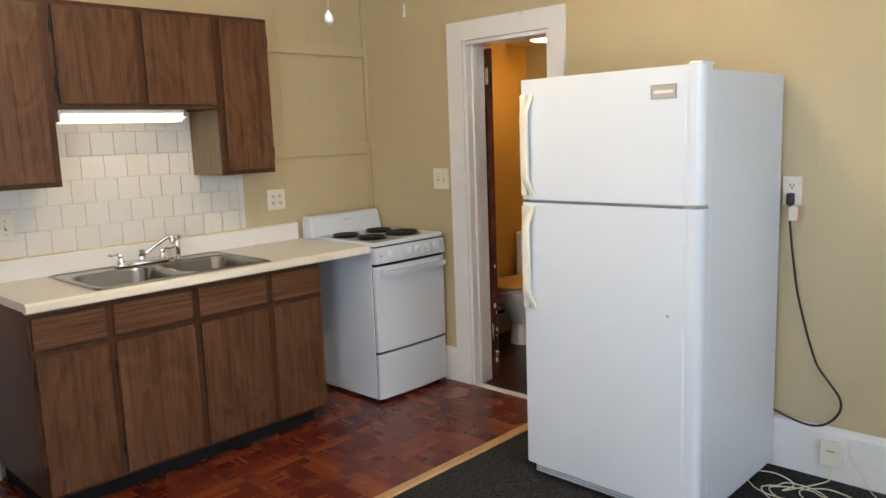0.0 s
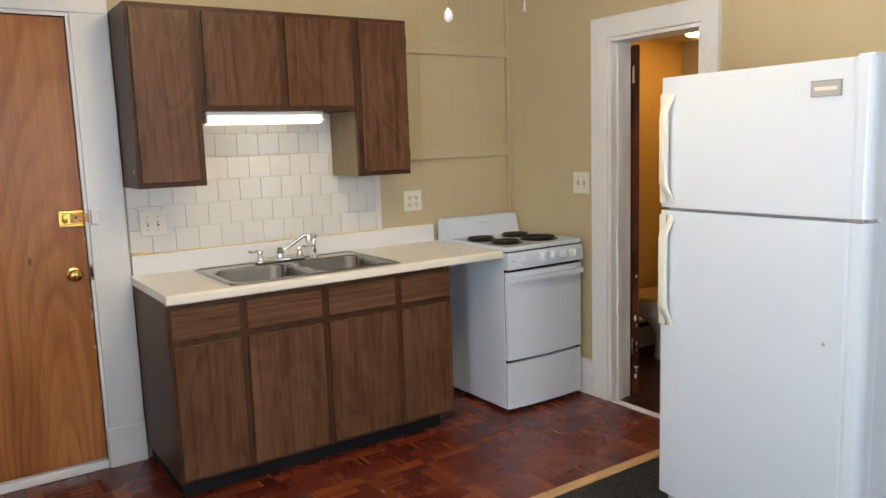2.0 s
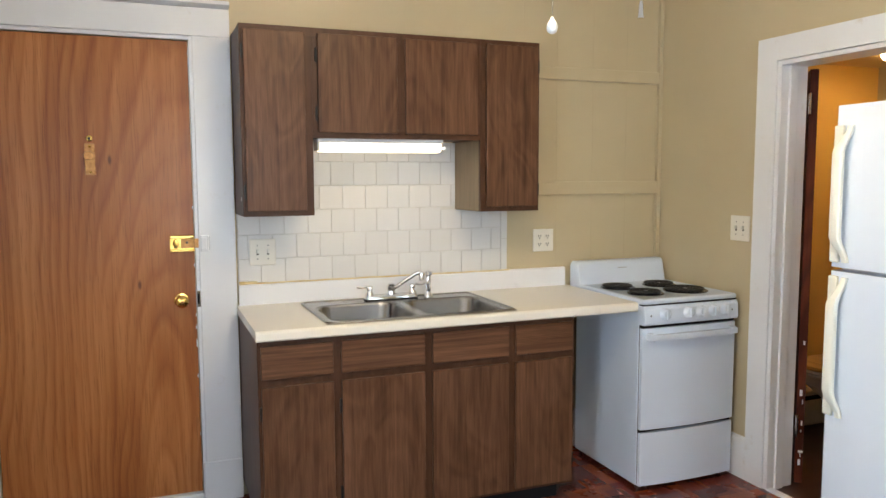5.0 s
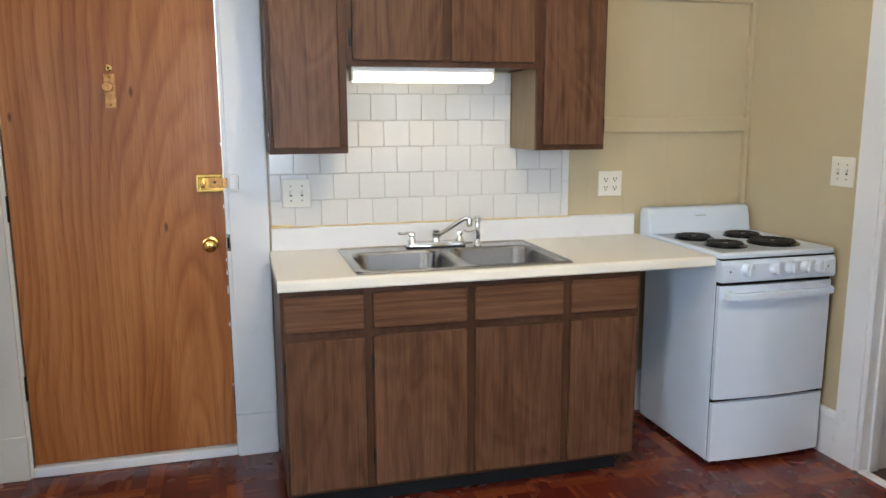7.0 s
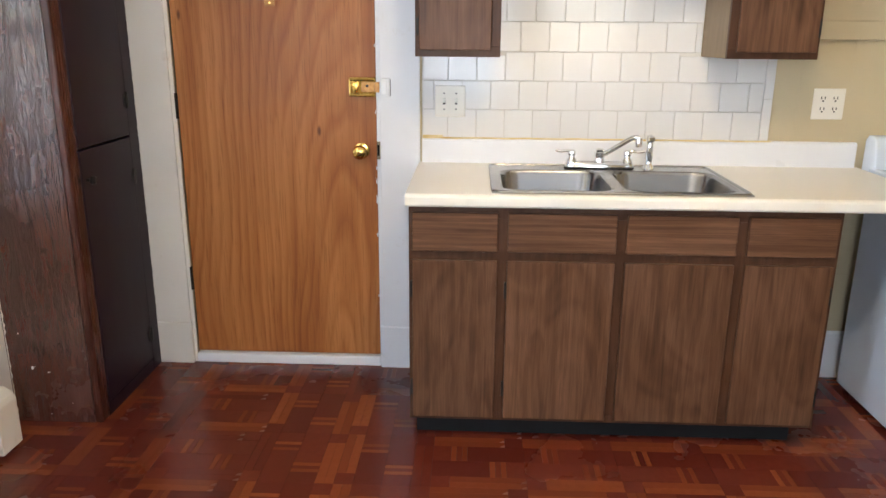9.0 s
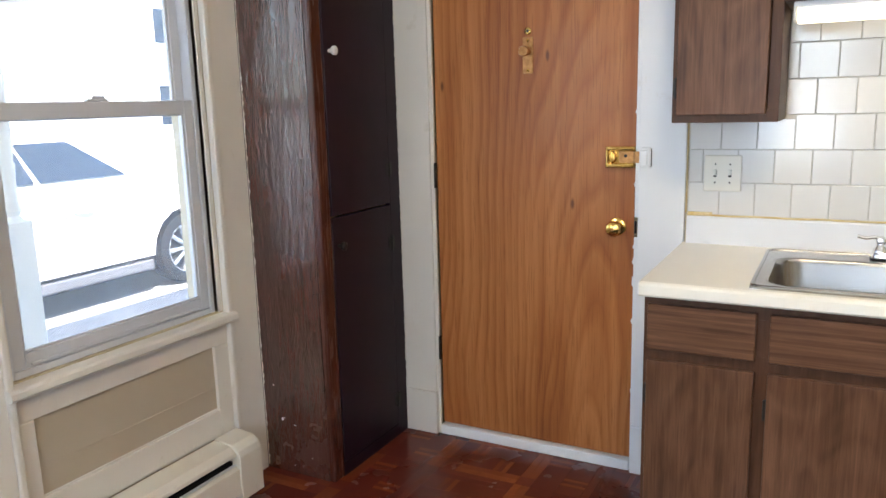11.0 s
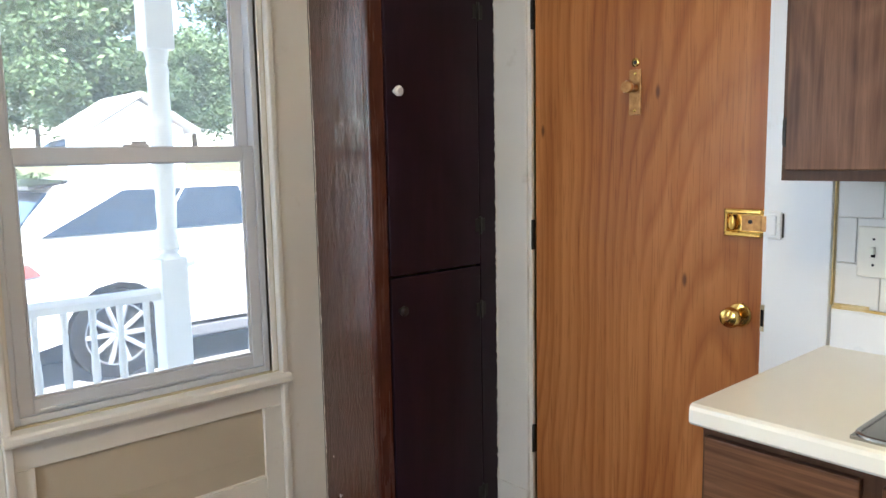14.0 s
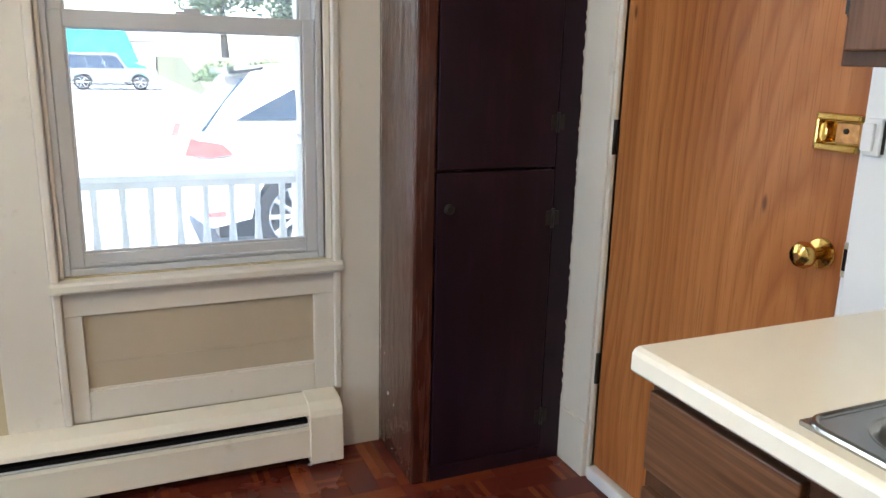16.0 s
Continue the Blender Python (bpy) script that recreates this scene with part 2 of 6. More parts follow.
PANEL_WOOD = raised_grain("crazed_mahogany_varnish", (0.044, 0.013, 0.010, 1), (0.125, 0.042, 0.028, 1), 0.23, 0.0007)
POST_WOOD = wood("red_mahogany_post", (0.035, 0.010, 0.007, 1), (0.068, 0.019, 0.012, 1), (0.105, 0.031, 0.018, 1), 0.25, grain=(40, 40, 2.2), rings=6.0, bump=0.2, plain=True)
EGGPLANT = wood("dark_brown_cupboard_paint", (0.011, 0.005, 0.010, 1), (0.017, 0.007, 0.015, 1), (0.025, 0.010, 0.020, 1), 0.38, grain=(20, 20, 2), rings=5.0, spread=(0.25, 0.55, 0.85), bump=0.12, plain=True)
EGGPLANT.node_tree.nodes["Principled BSDF"].inputs["Specular IOR Level"].default_value = 0.22
for _w in (CAB, CAB_H, CAB_FRAME):
    _w.node_tree.nodes["Principled BSDF"].inputs["Specular IOR Level"].default_value = 0.22
STRIP_WOOD = wood("pale_threshold_wood", (0.36, 0.20, 0.085, 1), (0.50, 0.30, 0.14, 1), (0.60, 0.39, 0.20, 1), 0.45, (60, 3, 60), 5.0, (0.2, 0.5, 0.8), 0.1, True)
SEAT_WOOD = wood("oak_toilet_seat", (0.45, 0.24, 0.07, 1), (0.58, 0.33, 0.11, 1), (0.68, 0.42, 0.16, 1), 0.3, (4, 50, 50), 5.0)
BATH_DOOR = wood("bathroom_door_stain", (0.040, 0.008, 0.004, 1), (0.085, 0.017, 0.007, 1), (0.130, 0.030, 0.012, 1), 0.55, (34, 34, 1.5), 6.0)
BATH_DOOR.node_tree.nodes["Principled BSDF"].inputs["Specular IOR Level"].default_value = 0.15


def floor_wood(name, dark, mid, light, per_island):
    m = Mat(name, 0.24)
    pick = m.island() if per_island else m.random()
    base = m.ramp(pick, (0.0, dark), (0.55, mid), (1.0, light))
    streak = m.noise(1.0, 5, 0.6, m.mapped(38, 38, 1))
    base = m.mix(m.ramp(streak, (0.35, (0.35, 0.35, 0.35, 1)), (0.6, (0, 0, 0, 1))), base, dark)
    m.color(base).rough(m.noise(3.0, 4), 0.17, 0.36).bump(m.noise(60, 3), 0.05, 0.0005)
    return m.m


PARQ_D = floor_wood("parquet_dark", (0.100, 0.016, 0.010, 1), (0.125, 0.021, 0.012, 1), (0.150, 0.028, 0.015, 1), False)
PARQ_L = floor_wood("parquet_light", (0.165, 0.033, 0.013, 1), (0.205, 0.045, 0.016, 1), (0.26, 0.066, 0.023, 1), False)
PARQ_D2 = floor_wood("parquet_dark_far", (0.100, 0.016, 0.010, 1), (0.125, 0.021, 0.012, 1), (0.150, 0.028, 0.015, 1), True)
PARQ_L2 = floor_wood("parquet_light_far", (0.165, 0.033, 0.013, 1), (0.205, 0.045, 0.016, 1), (0.26, 0.066, 0.023, 1), True)
SUBFLOOR = Mat("dark_floor_joint", 0.6).color((0.02, 0.006, 0.004, 1)).m

_m = Mat("dark_carpet", 0.95, 0.0, 0.1)
_m.color(_m.ramp(_m.noise(85, 4, 0.75), (0.32, (0.006, 0.006, 0.007, 1)), (0.72, (0.062, 0.063, 0.068, 1))))
_m.bump(_m.noise(110, 3), 0.9, 0.006)
CARPET = _m.m

_m = Mat("cream_laminate", 0.25)
_spot = _m.ramp(_m.noise(5, 5, 0.65), (0.5, (0, 0, 0, 1)), (0.85, (0.03, 0.03, 0.03, 1)))
_m.color(_m.mix(_spot, (0.82, 0.785, 0.69, 1), (0.76, 0.70, 0.56, 1)))
COUNTER = _m.m
SPLASH = painted("white_laminate", (0.77, 0.78, 0.80, 1), 0.28, 0.01, 0.0, None, 0.02)

_m = Mat("white_glazed_tile", 0.12)
_tone = _m.ramp(_m.random(), (0, (0.70, 0.695, 0.68, 1)), (1, (0.74, 0.735, 0.72, 1)))
_m.color(_tone).bump(_m.noise(9, 2), 0.02, 0.002)
TILE = _m.m
_m = Mat("grout", 0.8)
_m.color(_m.ramp(_m.noise(14, 4), (0.35, (0.60, 0.58, 0.53, 1)), (0.7, (0.70, 0.68, 0.63, 1))))
GROUT = _m.m
_m = Mat("yellowed_caulk", 0.5)
_m.color(_m.ramp(_m.noise(18, 4), (0.3, (0.60, 0.40, 0.12, 1)), (0.7, (0.78, 0.68, 0.42, 1))))
CAULK = _m.m

GLASS = bpy.data.materials.new("window_glass")
GLASS.use_nodes = True
_b = GLASS.node_tree.nodes["Principled BSDF"]
_b.inputs["Base Color"].default_value = (0.97, 0.99, 0.98, 1)
_b.inputs["Roughness"].default_value, _b.inputs["IOR"].default_value = 0.0, 1.45
_b.inputs["Transmission Weight"].default_value = 1.0
# a translucent veil that puts glare and haze over the view outside
_veil = GLASS.node_tree.nodes.new("ShaderNodeBsdfTranslucent")
_veil.inputs["Color"].default_value = (0.92, 0.95, 1.0, 1)
_veil_mix = GLASS.node_tree.nodes.new("ShaderNodeMixShader")
_veil_mix.inputs[0].default_value = 0.095
GLASS.node_tree.links.new(_b.outputs[0], _veil_mix.inputs[1])
GLASS.node_tree.links.new(_veil.outputs[0], _veil_mix.inputs[2])
GLASS.node_tree.links.new(_veil_mix.outputs[0], GLASS.node_tree.nodes["Material Output"].inputs["Surface"])


def glow(name, c, strength):
    m = Mat(name, 0.4)
    m.color((0.8, 0.8, 0.8, 1))
    m.b.inputs["Emission Color"].default_value = c
    m.b.inputs["Emission Strength"].default_value = strength
    return m.m


TUBE = glow("fluorescent_diffuser", (1.0, 0.86, 0.60, 1), 0.8)
FAN_GLOW = glow("frosted_lamp_bowl", (1.0, 0.80, 0.52, 1), 22.0)
BATH_GLOW = glow("bathroom_lamp_glass", (1.0, 0.78, 0.46, 1), 5.5)

_m = Mat("pale_concrete", 0.9)
_m.color(_m.ramp(_m.noise(40, 5, 0.7), (0.3, (0.30, 0.295, 0.285, 1)), (0.75, (0.42, 0.41, 0.395, 1))))
ASPHALT = _m.m
_m = Mat("lawn", 0.95)
_m.color(_m.ramp(_m.noise(6, 6, 0.7), (0.3, (0.10, 0.11, 0.05, 1)), (0.7, (0.19, 0.19, 0.11, 1))))
LAWN = _m.m
PORCH_WHITE = painted("porch_white_paint", (0.80, 0.80, 0.78, 1), 0.45, 0.04, 0.2, grime=(0.45, 0.40, 0.33, 1))
SIDING = painted("white_siding", (0.78, 0.78, 0.76, 1), 0.6)
ROOFING = painted("grey_shingles", (0.16, 0.155, 0.15, 1), 0.85, 0.2)
# Roofing made pale: the bright outdoor haze is put into its colour.
PALE_ROOF = painted("hazed_pale_roofing", (0.52, 0.51, 0.49, 1), 0.85, 0.1)
CAR_WHITE = Mat("white_car_paint", 0.12).color((0.80, 0.80, 0.80, 1)).m
CAR_BLACK = Mat("black_car_paint", 0.12).color((0.02, 0.02, 0.022, 1)).m
CAR_TEAL = Mat("teal_van_paint", 0.25).color((0.02, 0.34, 0.37, 1)).m
CAR_GREY = Mat("grey_car_paint", 0.2).color((0.16, 0.16, 0.17, 1)).m
CAR_GLASS = Mat("tinted_car_glass", 0.05, 0.0, 0.25).color((0.02, 0.035, 0.06, 1)).m
RUBBER = Mat("tyre_rubber", 0.8, 0.0, 0.15).color((0.014, 0.014, 0.015, 1)).m
ALLOY = Mat("alloy_rim", 0.25, 0.8).color((0.65, 0.66, 0.68, 1)).m
TAIL_RED = Mat("tail_lamp_red", 0.08).color((0.42, 0.11, 0.10, 1)).m
POLE_WOOD = Mat("weathered_pole_wood", 0.9).color((0.42, 0.40, 0.37, 1)).m
BARK = Mat("bark", 0.9).color((0.09, 0.065, 0.045, 1)).m
_m = Mat("leaves", 0.6)
_m.color(_m.ramp(_m.island(), (0.0, (0.06, 0.105, 0.04, 1)), (0.6, (0.095, 0.155, 0.06, 1)), (1.0, (0.15, 0.21, 0.09, 1))))
_m.b.inputs["Subsurface Weight"].default_value = 0.0
LEAF = _m.m


# ---- mesh helpers ----
def rounded(bm, yes=True):
    for f in bm.faces:
        f.smooth = yes
    return bm


def bx(x0, x1, y0, y1, z0, z1, bevel=0.0, seg=2):
    bm = bmesh.new()
    bmesh.ops.create_cube(bm, size=1.0)
    rounded(bm, False)
    for v in bm.verts:
        v.co = ((x0 + x1) / 2 + v.co.x * (x1 - x0), (y0 + y1) / 2 + v.co.y * (y1 - y0), (z0 + z1) / 2 + v.co.z * (z1 - z0))
    if bevel:
        bmesh.ops.bevel(bm, geom=bm.edges[:], offset=bevel, segments=seg, affect="EDGES", profile=0.5)
    return bm


def joined(*bms):
    out = bmesh.new()
    for b in bms:
        me = bpy.data.meshes.new("tmp")
        b.to_mesh(me)
        b.free()
        out.from_mesh(me)
        bpy.data.meshes.remove(me)
    return out


def lathe(profile, n=24, at=(0, 0, 0), axis=(0, 0, 1), scale=(1, 1)):
    """Turns (radius, height) pairs about an axis."""
    bm = bmesh.new()
    q = Vector((0, 0, 1)).rotation_difference(Vector(axis).normalized()).to_matrix()
    rings = []
    for r, h in profile:
        ring = []
        for i in range(n):
            a = 2 * math.pi * i / n
            p = q @ Vector((r * math.cos(a) * scale[0], r * math.sin(a) * scale[1], h))
            ring.append(bm.verts.new(p + Vector(at)))
        rings.append(ring)
    for a, b in zip(rings, rings[1:]):
        for i in range(n):
            bm.faces.new((a[i], a[(i + 1) % n], b[(i + 1) % n], b[i]))
    bm.faces.new(list(reversed(rings[0])))
    bm.faces.new(rings[-1])
    bmesh.ops.recalc_face_normals(bm, faces=bm.faces[:])
    return rounded(bm)


def tube(points, r, n=8, closed=False, taper=None):
    """A round rod along points."""
    pts = [Vector(p) for p in points]
    bm = bmesh.new()
    rings = []
    up = None
    k = len(pts)
    for i, p in enumerate(pts):
        if closed:
            d = (pts[(i + 1) % k] - pts[i - 1]).normalized()
        else:
            d = (pts[min(i + 1, k - 1)] - pts[max(i - 1, 0)]).normalized()
        if up is None:
            up = Vector((0, 0, 1)) if abs(d.z) < 0.9 else Vector((1, 0, 0))
        side = d.cross(up).normalized()
        up = side.cross(d).normalized()
        rr = r if taper is None else r * taper[i]
        rings.append([bm.verts.new(p + rr * (math.cos(2 * math.pi * j / n) * side + math.sin(2 * math.pi * j / n) * up)) for j in range(n)])
    pairs = list(zip(rings, rings[1:])) + ([(rings[-1], rings[0])] if closed else [])
    for a, b in pairs:
        for j in range(n):
            bm.faces.new((a[j], a[(j + 1) % n], b[(j + 1) % n], b[j]))
    if not closed:
        bm.faces.new(list(reversed(rings[0])))
        bm.faces.new(rings[-1])
    bmesh.ops.recalc_face_normals(bm, faces=bm.faces[:])
    return rounded(bm)


def prism(outline, axis, lo, hi, bevel=0.0, seg=2):
    """A flat outline pushed along an axis; the outline's pairs are the two other axes in order."""
    bm = bmesh.new()
    ends = []
    for v in (lo, hi):
        ring = []
        for a, b in outline:
            p = {"x": (v, a, b), "y": (a, v, b), "z": (a, b, v)}[axis]
            ring.append(bm.verts.new(p))
        ends.append(ring)
    n = len(outline)
    for i in range(n):
        bm.faces.new((ends[0][i], ends[0][(i + 1) % n], ends[1][(i + 1) % n], ends[1][i]))
    bm.faces.new(list(reversed(ends[0])))
    bm.faces.new(ends[1])
    bmesh.ops.recalc_face_normals(bm, faces=bm.faces[:])
    if bevel:
        edges = [e for e in bm.edges if all(len(f.verts) != 3 for f in e.link_faces)]
        bmesh.ops.bevel(bm, geom=edges, offset=bevel, segments=seg, affect="EDGES", profile=0.5)
    return bm


def smooth_path(points, steps=8):
    """Points on a soft curve through the given ones."""
    p = [Vector(points[0])] + [Vector(q) for q in points] + [Vector(points[-1])]
    out = []
    for i in range(1, len(p) - 2):
        for s in range(steps):
            t = s / steps
            a, b, c, d = p[i - 1], p[i], p[i + 1], p[i + 2]
            out.append(0.5 * (2 * b + (c - a) * t + (2 * a - 5 * b + 4 * c - d) * t * t + (3 * b - 3 * c + d - a) * t ** 3))
    out.append(p[-2])
    return out


def mesh_of(name, bm, material, soft=True):
    me = bpy.data.meshes.new(name)
    bm.to_mesh(me)
    bm.free()
    for mat in material if isinstance(material, (list, tuple)) else [material]:
        me.materials.append(mat)
    flags = [p.use_smooth for p in me.polygons]
    if soft and any(flags):
        me.set_sharp_from_angle(angle=radians(35))
        me.polygons.foreach_set("use_smooth", flags)
    return me


def part(name, bm, material, parent, label=""):
    ob = new(name, mesh_of(name, bm, material))
    ob.parent = parent
    ob.matrix_parent_inverse = parent.matrix_world.inverted() if parent.parent is None else Matrix.Identity(4)
    if label:
        tagged(ob, label)
    return ob


def thing(name, at, label, category, group=""):
    e = new(name)
    e.location = at
    e.matrix_world = Matrix.Translation(at)
    e.empty_display_size = 0.1
    return tagged(e, label, category, group)


def solid(name, bm, material, label, category, group="", kind=""):
    return tagged(new(name, mesh_of(name, bm, material)), label, category, group, kind)


def structure(name, bm, material, label, category):
    return solid(name, bm, material, label, category, kind="structure")


# ---- the room ----
YN, YS, XE, ZC = 2.262, -1.455, 5.0, 2.62     # north, south and east walls, ceiling
DL, DR, DT = -0.964, -0.174, 2.031              # entrance door
BL, BR, BT = 0.839, 1.413, 1.950              # doorway to the bathroom
WL, WR, WB, WT = 0.733, 1.490, 0.664, 2.115      # window in the south wall
T = 0.14

structure("wall_west", joined(
    bx(-T, 0, YS - T, DL, 0, ZC), bx(-T, 0, DR, YN, 0, ZC), bx(-T, 0, DL, DR, DT, ZC)),
    WALL, "tan painted kitchen wall with batten panels", "wall")
structure("wall_north", joined(
    bx(-T, BL, YN, YN + T, 0, ZC), bx(BR, XE + T, YN, YN + T, 0, ZC), bx(BL, BR, YN, YN + T, BT, ZC)),
    WALL, "tan painted wall with the bathroom doorway", "wall")
PX0, PX1, PZ0, PZ1 = 0.778, 1.450, 0.317, 0.551   # sunk panel under the window
# opening of an unseen window, added to let in light from the south
S2 = (2.78, 3.62)
structure("wall_south", joined(
    bx(0, WL, YS - T, YS, 0, ZC), bx(WR, S2[0], YS - T, YS, 0, ZC), bx(S2[1], XE + T, YS - T, YS, 0, ZC), bx(S2[0], S2[1], YS - T, YS, 0, 0.74), bx(S2[0], S2[1], YS - T, YS, WT, ZC), bx(WL, WR, YS - T, YS, WT, ZC), bx(WL, WR, YS - T, YS, 0, WB)),
    WALL, "tan painted wall with the porch window", "wall")
E1, E2 = (-0.33, 0.53), (0.87, 1.73)
structure("wall_east", joined(
    bx(XE, XE + T, YS, E1[0], 0, ZC), bx(XE, XE + T, E1[1], E2[0], 0, ZC), bx(XE, XE + T, E2[1], YN, 0, ZC),
    bx(XE, XE + T, E1[0], E1[1], 0, 0.78), bx(XE, XE + T, E1[0], E1[1], 2.12, ZC),
    bx(XE, XE + T, E2[0], E2[1], 0, 0.78), bx(XE, XE + T, E2[0], E2[1], 2.12, ZC)),
    WALL, "plain tan painted wall with two windows", "wall")
structure("ceiling", bx(-T, XE + T, YS - T, YN + T, ZC, ZC + 0.1), CEILING, "plain white painted ceiling", "ceiling")
floor = structure("floor", bx(-T, 1.450, YS - T, YN + T, -0.05, -0.0045), SUBFLOOR, "red-brown parquet tile floor in the kitchen", "floor")
structure("carpet", bx(1.500, XE + T, YS - T, YN + T, -0.05, 0.004), CARPET, "dark charcoal flat carpet beside the parquet", "carpet")
strip = structure("threshold_strip", prism([(1.446, -0.01), (1.446, 0.004), (1.453, 0.010), (1.495, 0.010), (1.502, 0.004), (1.502, -0.01)], "y", YS, YN), STRIP_WOOD,
                  "pale bare wood strip between parquet and carpet", "threshold")
for i in range(13):
    y = -1.2 + 0.27 * i
    part("nail", lathe([(0.0035, 0), (0.003, 0.0012)], 8, (1.464 if i % 2 else 1.485, y, 0.0100)), IRON, strip)

# panel battens on the west wall
for z0, z1 in ((1.353, 1.421), (1.941, 2.003)):
    structure("trim", bx(0.0, 0.024, 1.352, YN - 0.026, z0, z1, 0.003), WALL, "tan painted flat wall batten", "batten")
structure("trim", bx(0.0, 0.022, YN - 0.024, YN, 0.20, ZC, 0.003), WALL, "tan painted narrow corner batten", "batten")

# thin seams of the wall panels
for x in (2.245, 2.418, 2.680, 2.945, 3.210):
    structure("trim", bx(x - 0.0014, x + 0.0014, YN - 0.0008, YN, 0.222, ZC), WALL, "tan painted thin wall panel seam", "panel seam")
for y in (1.431, 1.621, 1.836, 2.045):
    for z0, z1 in ((0.20, 1.353), (1.421, 1.941), (2.003, ZC)):
        structure("trim", bx(0.0, 0.0008, y - 0.0014, y + 0.0014, z0, z1), WALL, "tan painted thin wall panel seam", "panel seam")

# baseboards
def baseboard(x0, x1, y0, y1, h=0.20):
    along_x = x1 - x0 > y1 - y0
    if along_x:
        return prism([(y1, 0), (y0, 0), (y0, h - 0.025), (y0 + 0.006, h - 0.008), (y1 - 0.004, h), (y1, h)], "x", x0, x1)
    return prism([(x0, 0), (x1, 0), (x1, h - 0.025), (x1 - 0.006, h - 0.008), (x0 + 0.004, h), (x0, h)], "y", y0, y1)


structure("baseboard", baseboard(0.02, 0.722, YN - 0.02, YN), WHITE, "white painted tall baseboard", "baseboard")
structure("baseboard", baseboard(1.504, XE, YN - 0.02, YN, 0.222), WHITE, "white painted tall baseboard", "baseboard")
structure("baseboard", baseboard(0.0, 0.02, 1.40, YN), WHITE, "white painted tall baseboard", "baseboard")

# entrance door with its casing
frame_1 = structure("trim", joined(
    bx(0, 0.022, DR + 0.014, -0.004, 0.0, DT + 0.014, 0.003), bx(0.002, 0.020, DR + 0.014, -0.004, DT, DT + 0.1)), WHITE, "white painted door casing boards", "door casing")
part("hinge_side_board", bx(0, 0.022, -1.136, DL - 0.014, 0.0, DT + 0.014, 0.003), CREAM, frame_1, "cream painted older casing board")
part("casing_head", bx(-0.001, 0.024, -1.136, -0.004, DT + 0.016, 2.165, 0.003), WHITE, frame_1)
part("cap_moulding", prism([(0, 2.165), (0.045, 2.18), (0.045, 2.195), (0, 2.195)], "y", -1.136, -0.004), WHITE, frame_1)
part("plinth_block", bx(0, 0.030, DR + 0.004, -0.003, 0.0, 0.185, 0.004), WHITE, frame_1)
part("plinth_block", bx(0, 0.030, -1.136, DL - 0.01, 0.0, 0.185, 0.004), CREAM, frame_1)
part("door_stop", bx(-0.03, 0.012, DR, DR + 0.016, 0.0, DT + 0.016, 0.002), WHITE, frame_1)
part("door_stop", bx(-0.03, 0.012, DL - 0.016, DL, 0.0, DT + 0.016, 0.002), CREAM, frame_1)
part("door_stop", bx(-0.03, 0.012, DL, DR, DT, DT + 0.016, 0.002), WHITE, frame_1)
part("threshold", bx(-T, 0.018, DL, DR, 0.0, 0.042, 0.006), WHITE, frame_1, "chipped white painted threshold board")
part("side_gap", bx(0.0, 0.010, -0.0038, -0.0005, 0.98, 2.03), CAULK, frame_1, "brown caulk gap beside the tiles")
_sp = part("strike_plate", bx(0.0125, 0.0145, DR + 0.0005, DR + 0.0145, 0.887, 0.957), CHROME, frame_1)
part("strike_slot", bx(0.0146, 0.0152, DR + 0.002, DR + 0.010, 0.900, 0.944), DARKSLOT, _sp)
part("latch_keeper", joined(bx(0.022, 0.036, -0.152, -0.118, 1.131, 1.201, 0.004), bx(0.036, 0.043, -0.153, -0.128, 1.140, 1.192, 0.003)), WHITE, frame_1, "white painted keeper of the night latch")
part("keeper_edge", bx(0.022, 0.030, -0.1178, -0.1165, 1.136, 1.196), IRON, frame_1)

door_1 = structure("door_1", bx(-0.045, -0.006, DL + 0.003, DR - 0.003, 0.046, DT - 0.003, 0.0015), DOOR_WOOD, "closed flush wooden entrance door with flowing grain", "door")
knob = part("door_knob", lathe([(0.032, 0), (0.033, 0.004), (0.030, 0.008), (0.013, 0.011), (0.012, 0.030), (0.020, 0.036), (0.027, 0.046), (0.028, 0.056), (0.023, 0.066), (0.012, 0.070), (0.002, 0.071)], 28, (-0.006, -0.238, 0.918), (1, 0, 0)), BRASS, door_1, "polished round brass door knob")
part("keyway", lathe([(0.006, 0), (0.006, 0.002)], 12, (0.0645, -0.238, 0.918), (1, 0, 0)), BRASS_OLD, knob)
latch = part("night_latch", bx(-0.006, 0.004, -0.276, -0.177, 1.129, 1.203, 0.002), BRASS, door_1, "brass rim night latch")
part("latch_rail", bx(0.004, 0.020, -0.276, -0.177, 1.189, 1.203, 0.004, 3), BRASS, latch)
part("latch_rail", bx(0.004, 0.020, -0.276, -0.177, 1.129, 1.143, 0.004, 3), BRASS, latch)
part("latch_end", bx(0.004, 0.018, -0.279, -0.270, 1.129, 1.203, 0.003), BRASS, latch)
part("latch_case", bx(0.004, 0.013, -0.232, -0.180, 1.146, 1.186, 0.002), BRASS_OLD, latch)
part("latch_turn", lathe([(0.012, 0), (0.012, 0.014), (0.010, 0.018), (0.004, 0.019)], 20, (0.004, -0.254, 1.166), (1, 0, 0), (1.75, 0.9)), BRASS, latch)
part("latch_screw", lathe([(0.006, 0), (0.0055, 0.003), (0.003, 0.0042)], 12, (0.013, -0.208, 1.170), (1, 0, 0)), IRON, latch)
part("latch_bolt", bx(0.002, 0.014, -0.179, -0.157, 1.146, 1.186, 0.002), BRASS_OLD, latch)
bolt = part("door_viewer_plate", bx(-0.006, -0.001, -0.594, -0.554, 1.462, 1.592, 0.002), BRASS_OLD, door_1, "old bronze plate with a thumb turn")
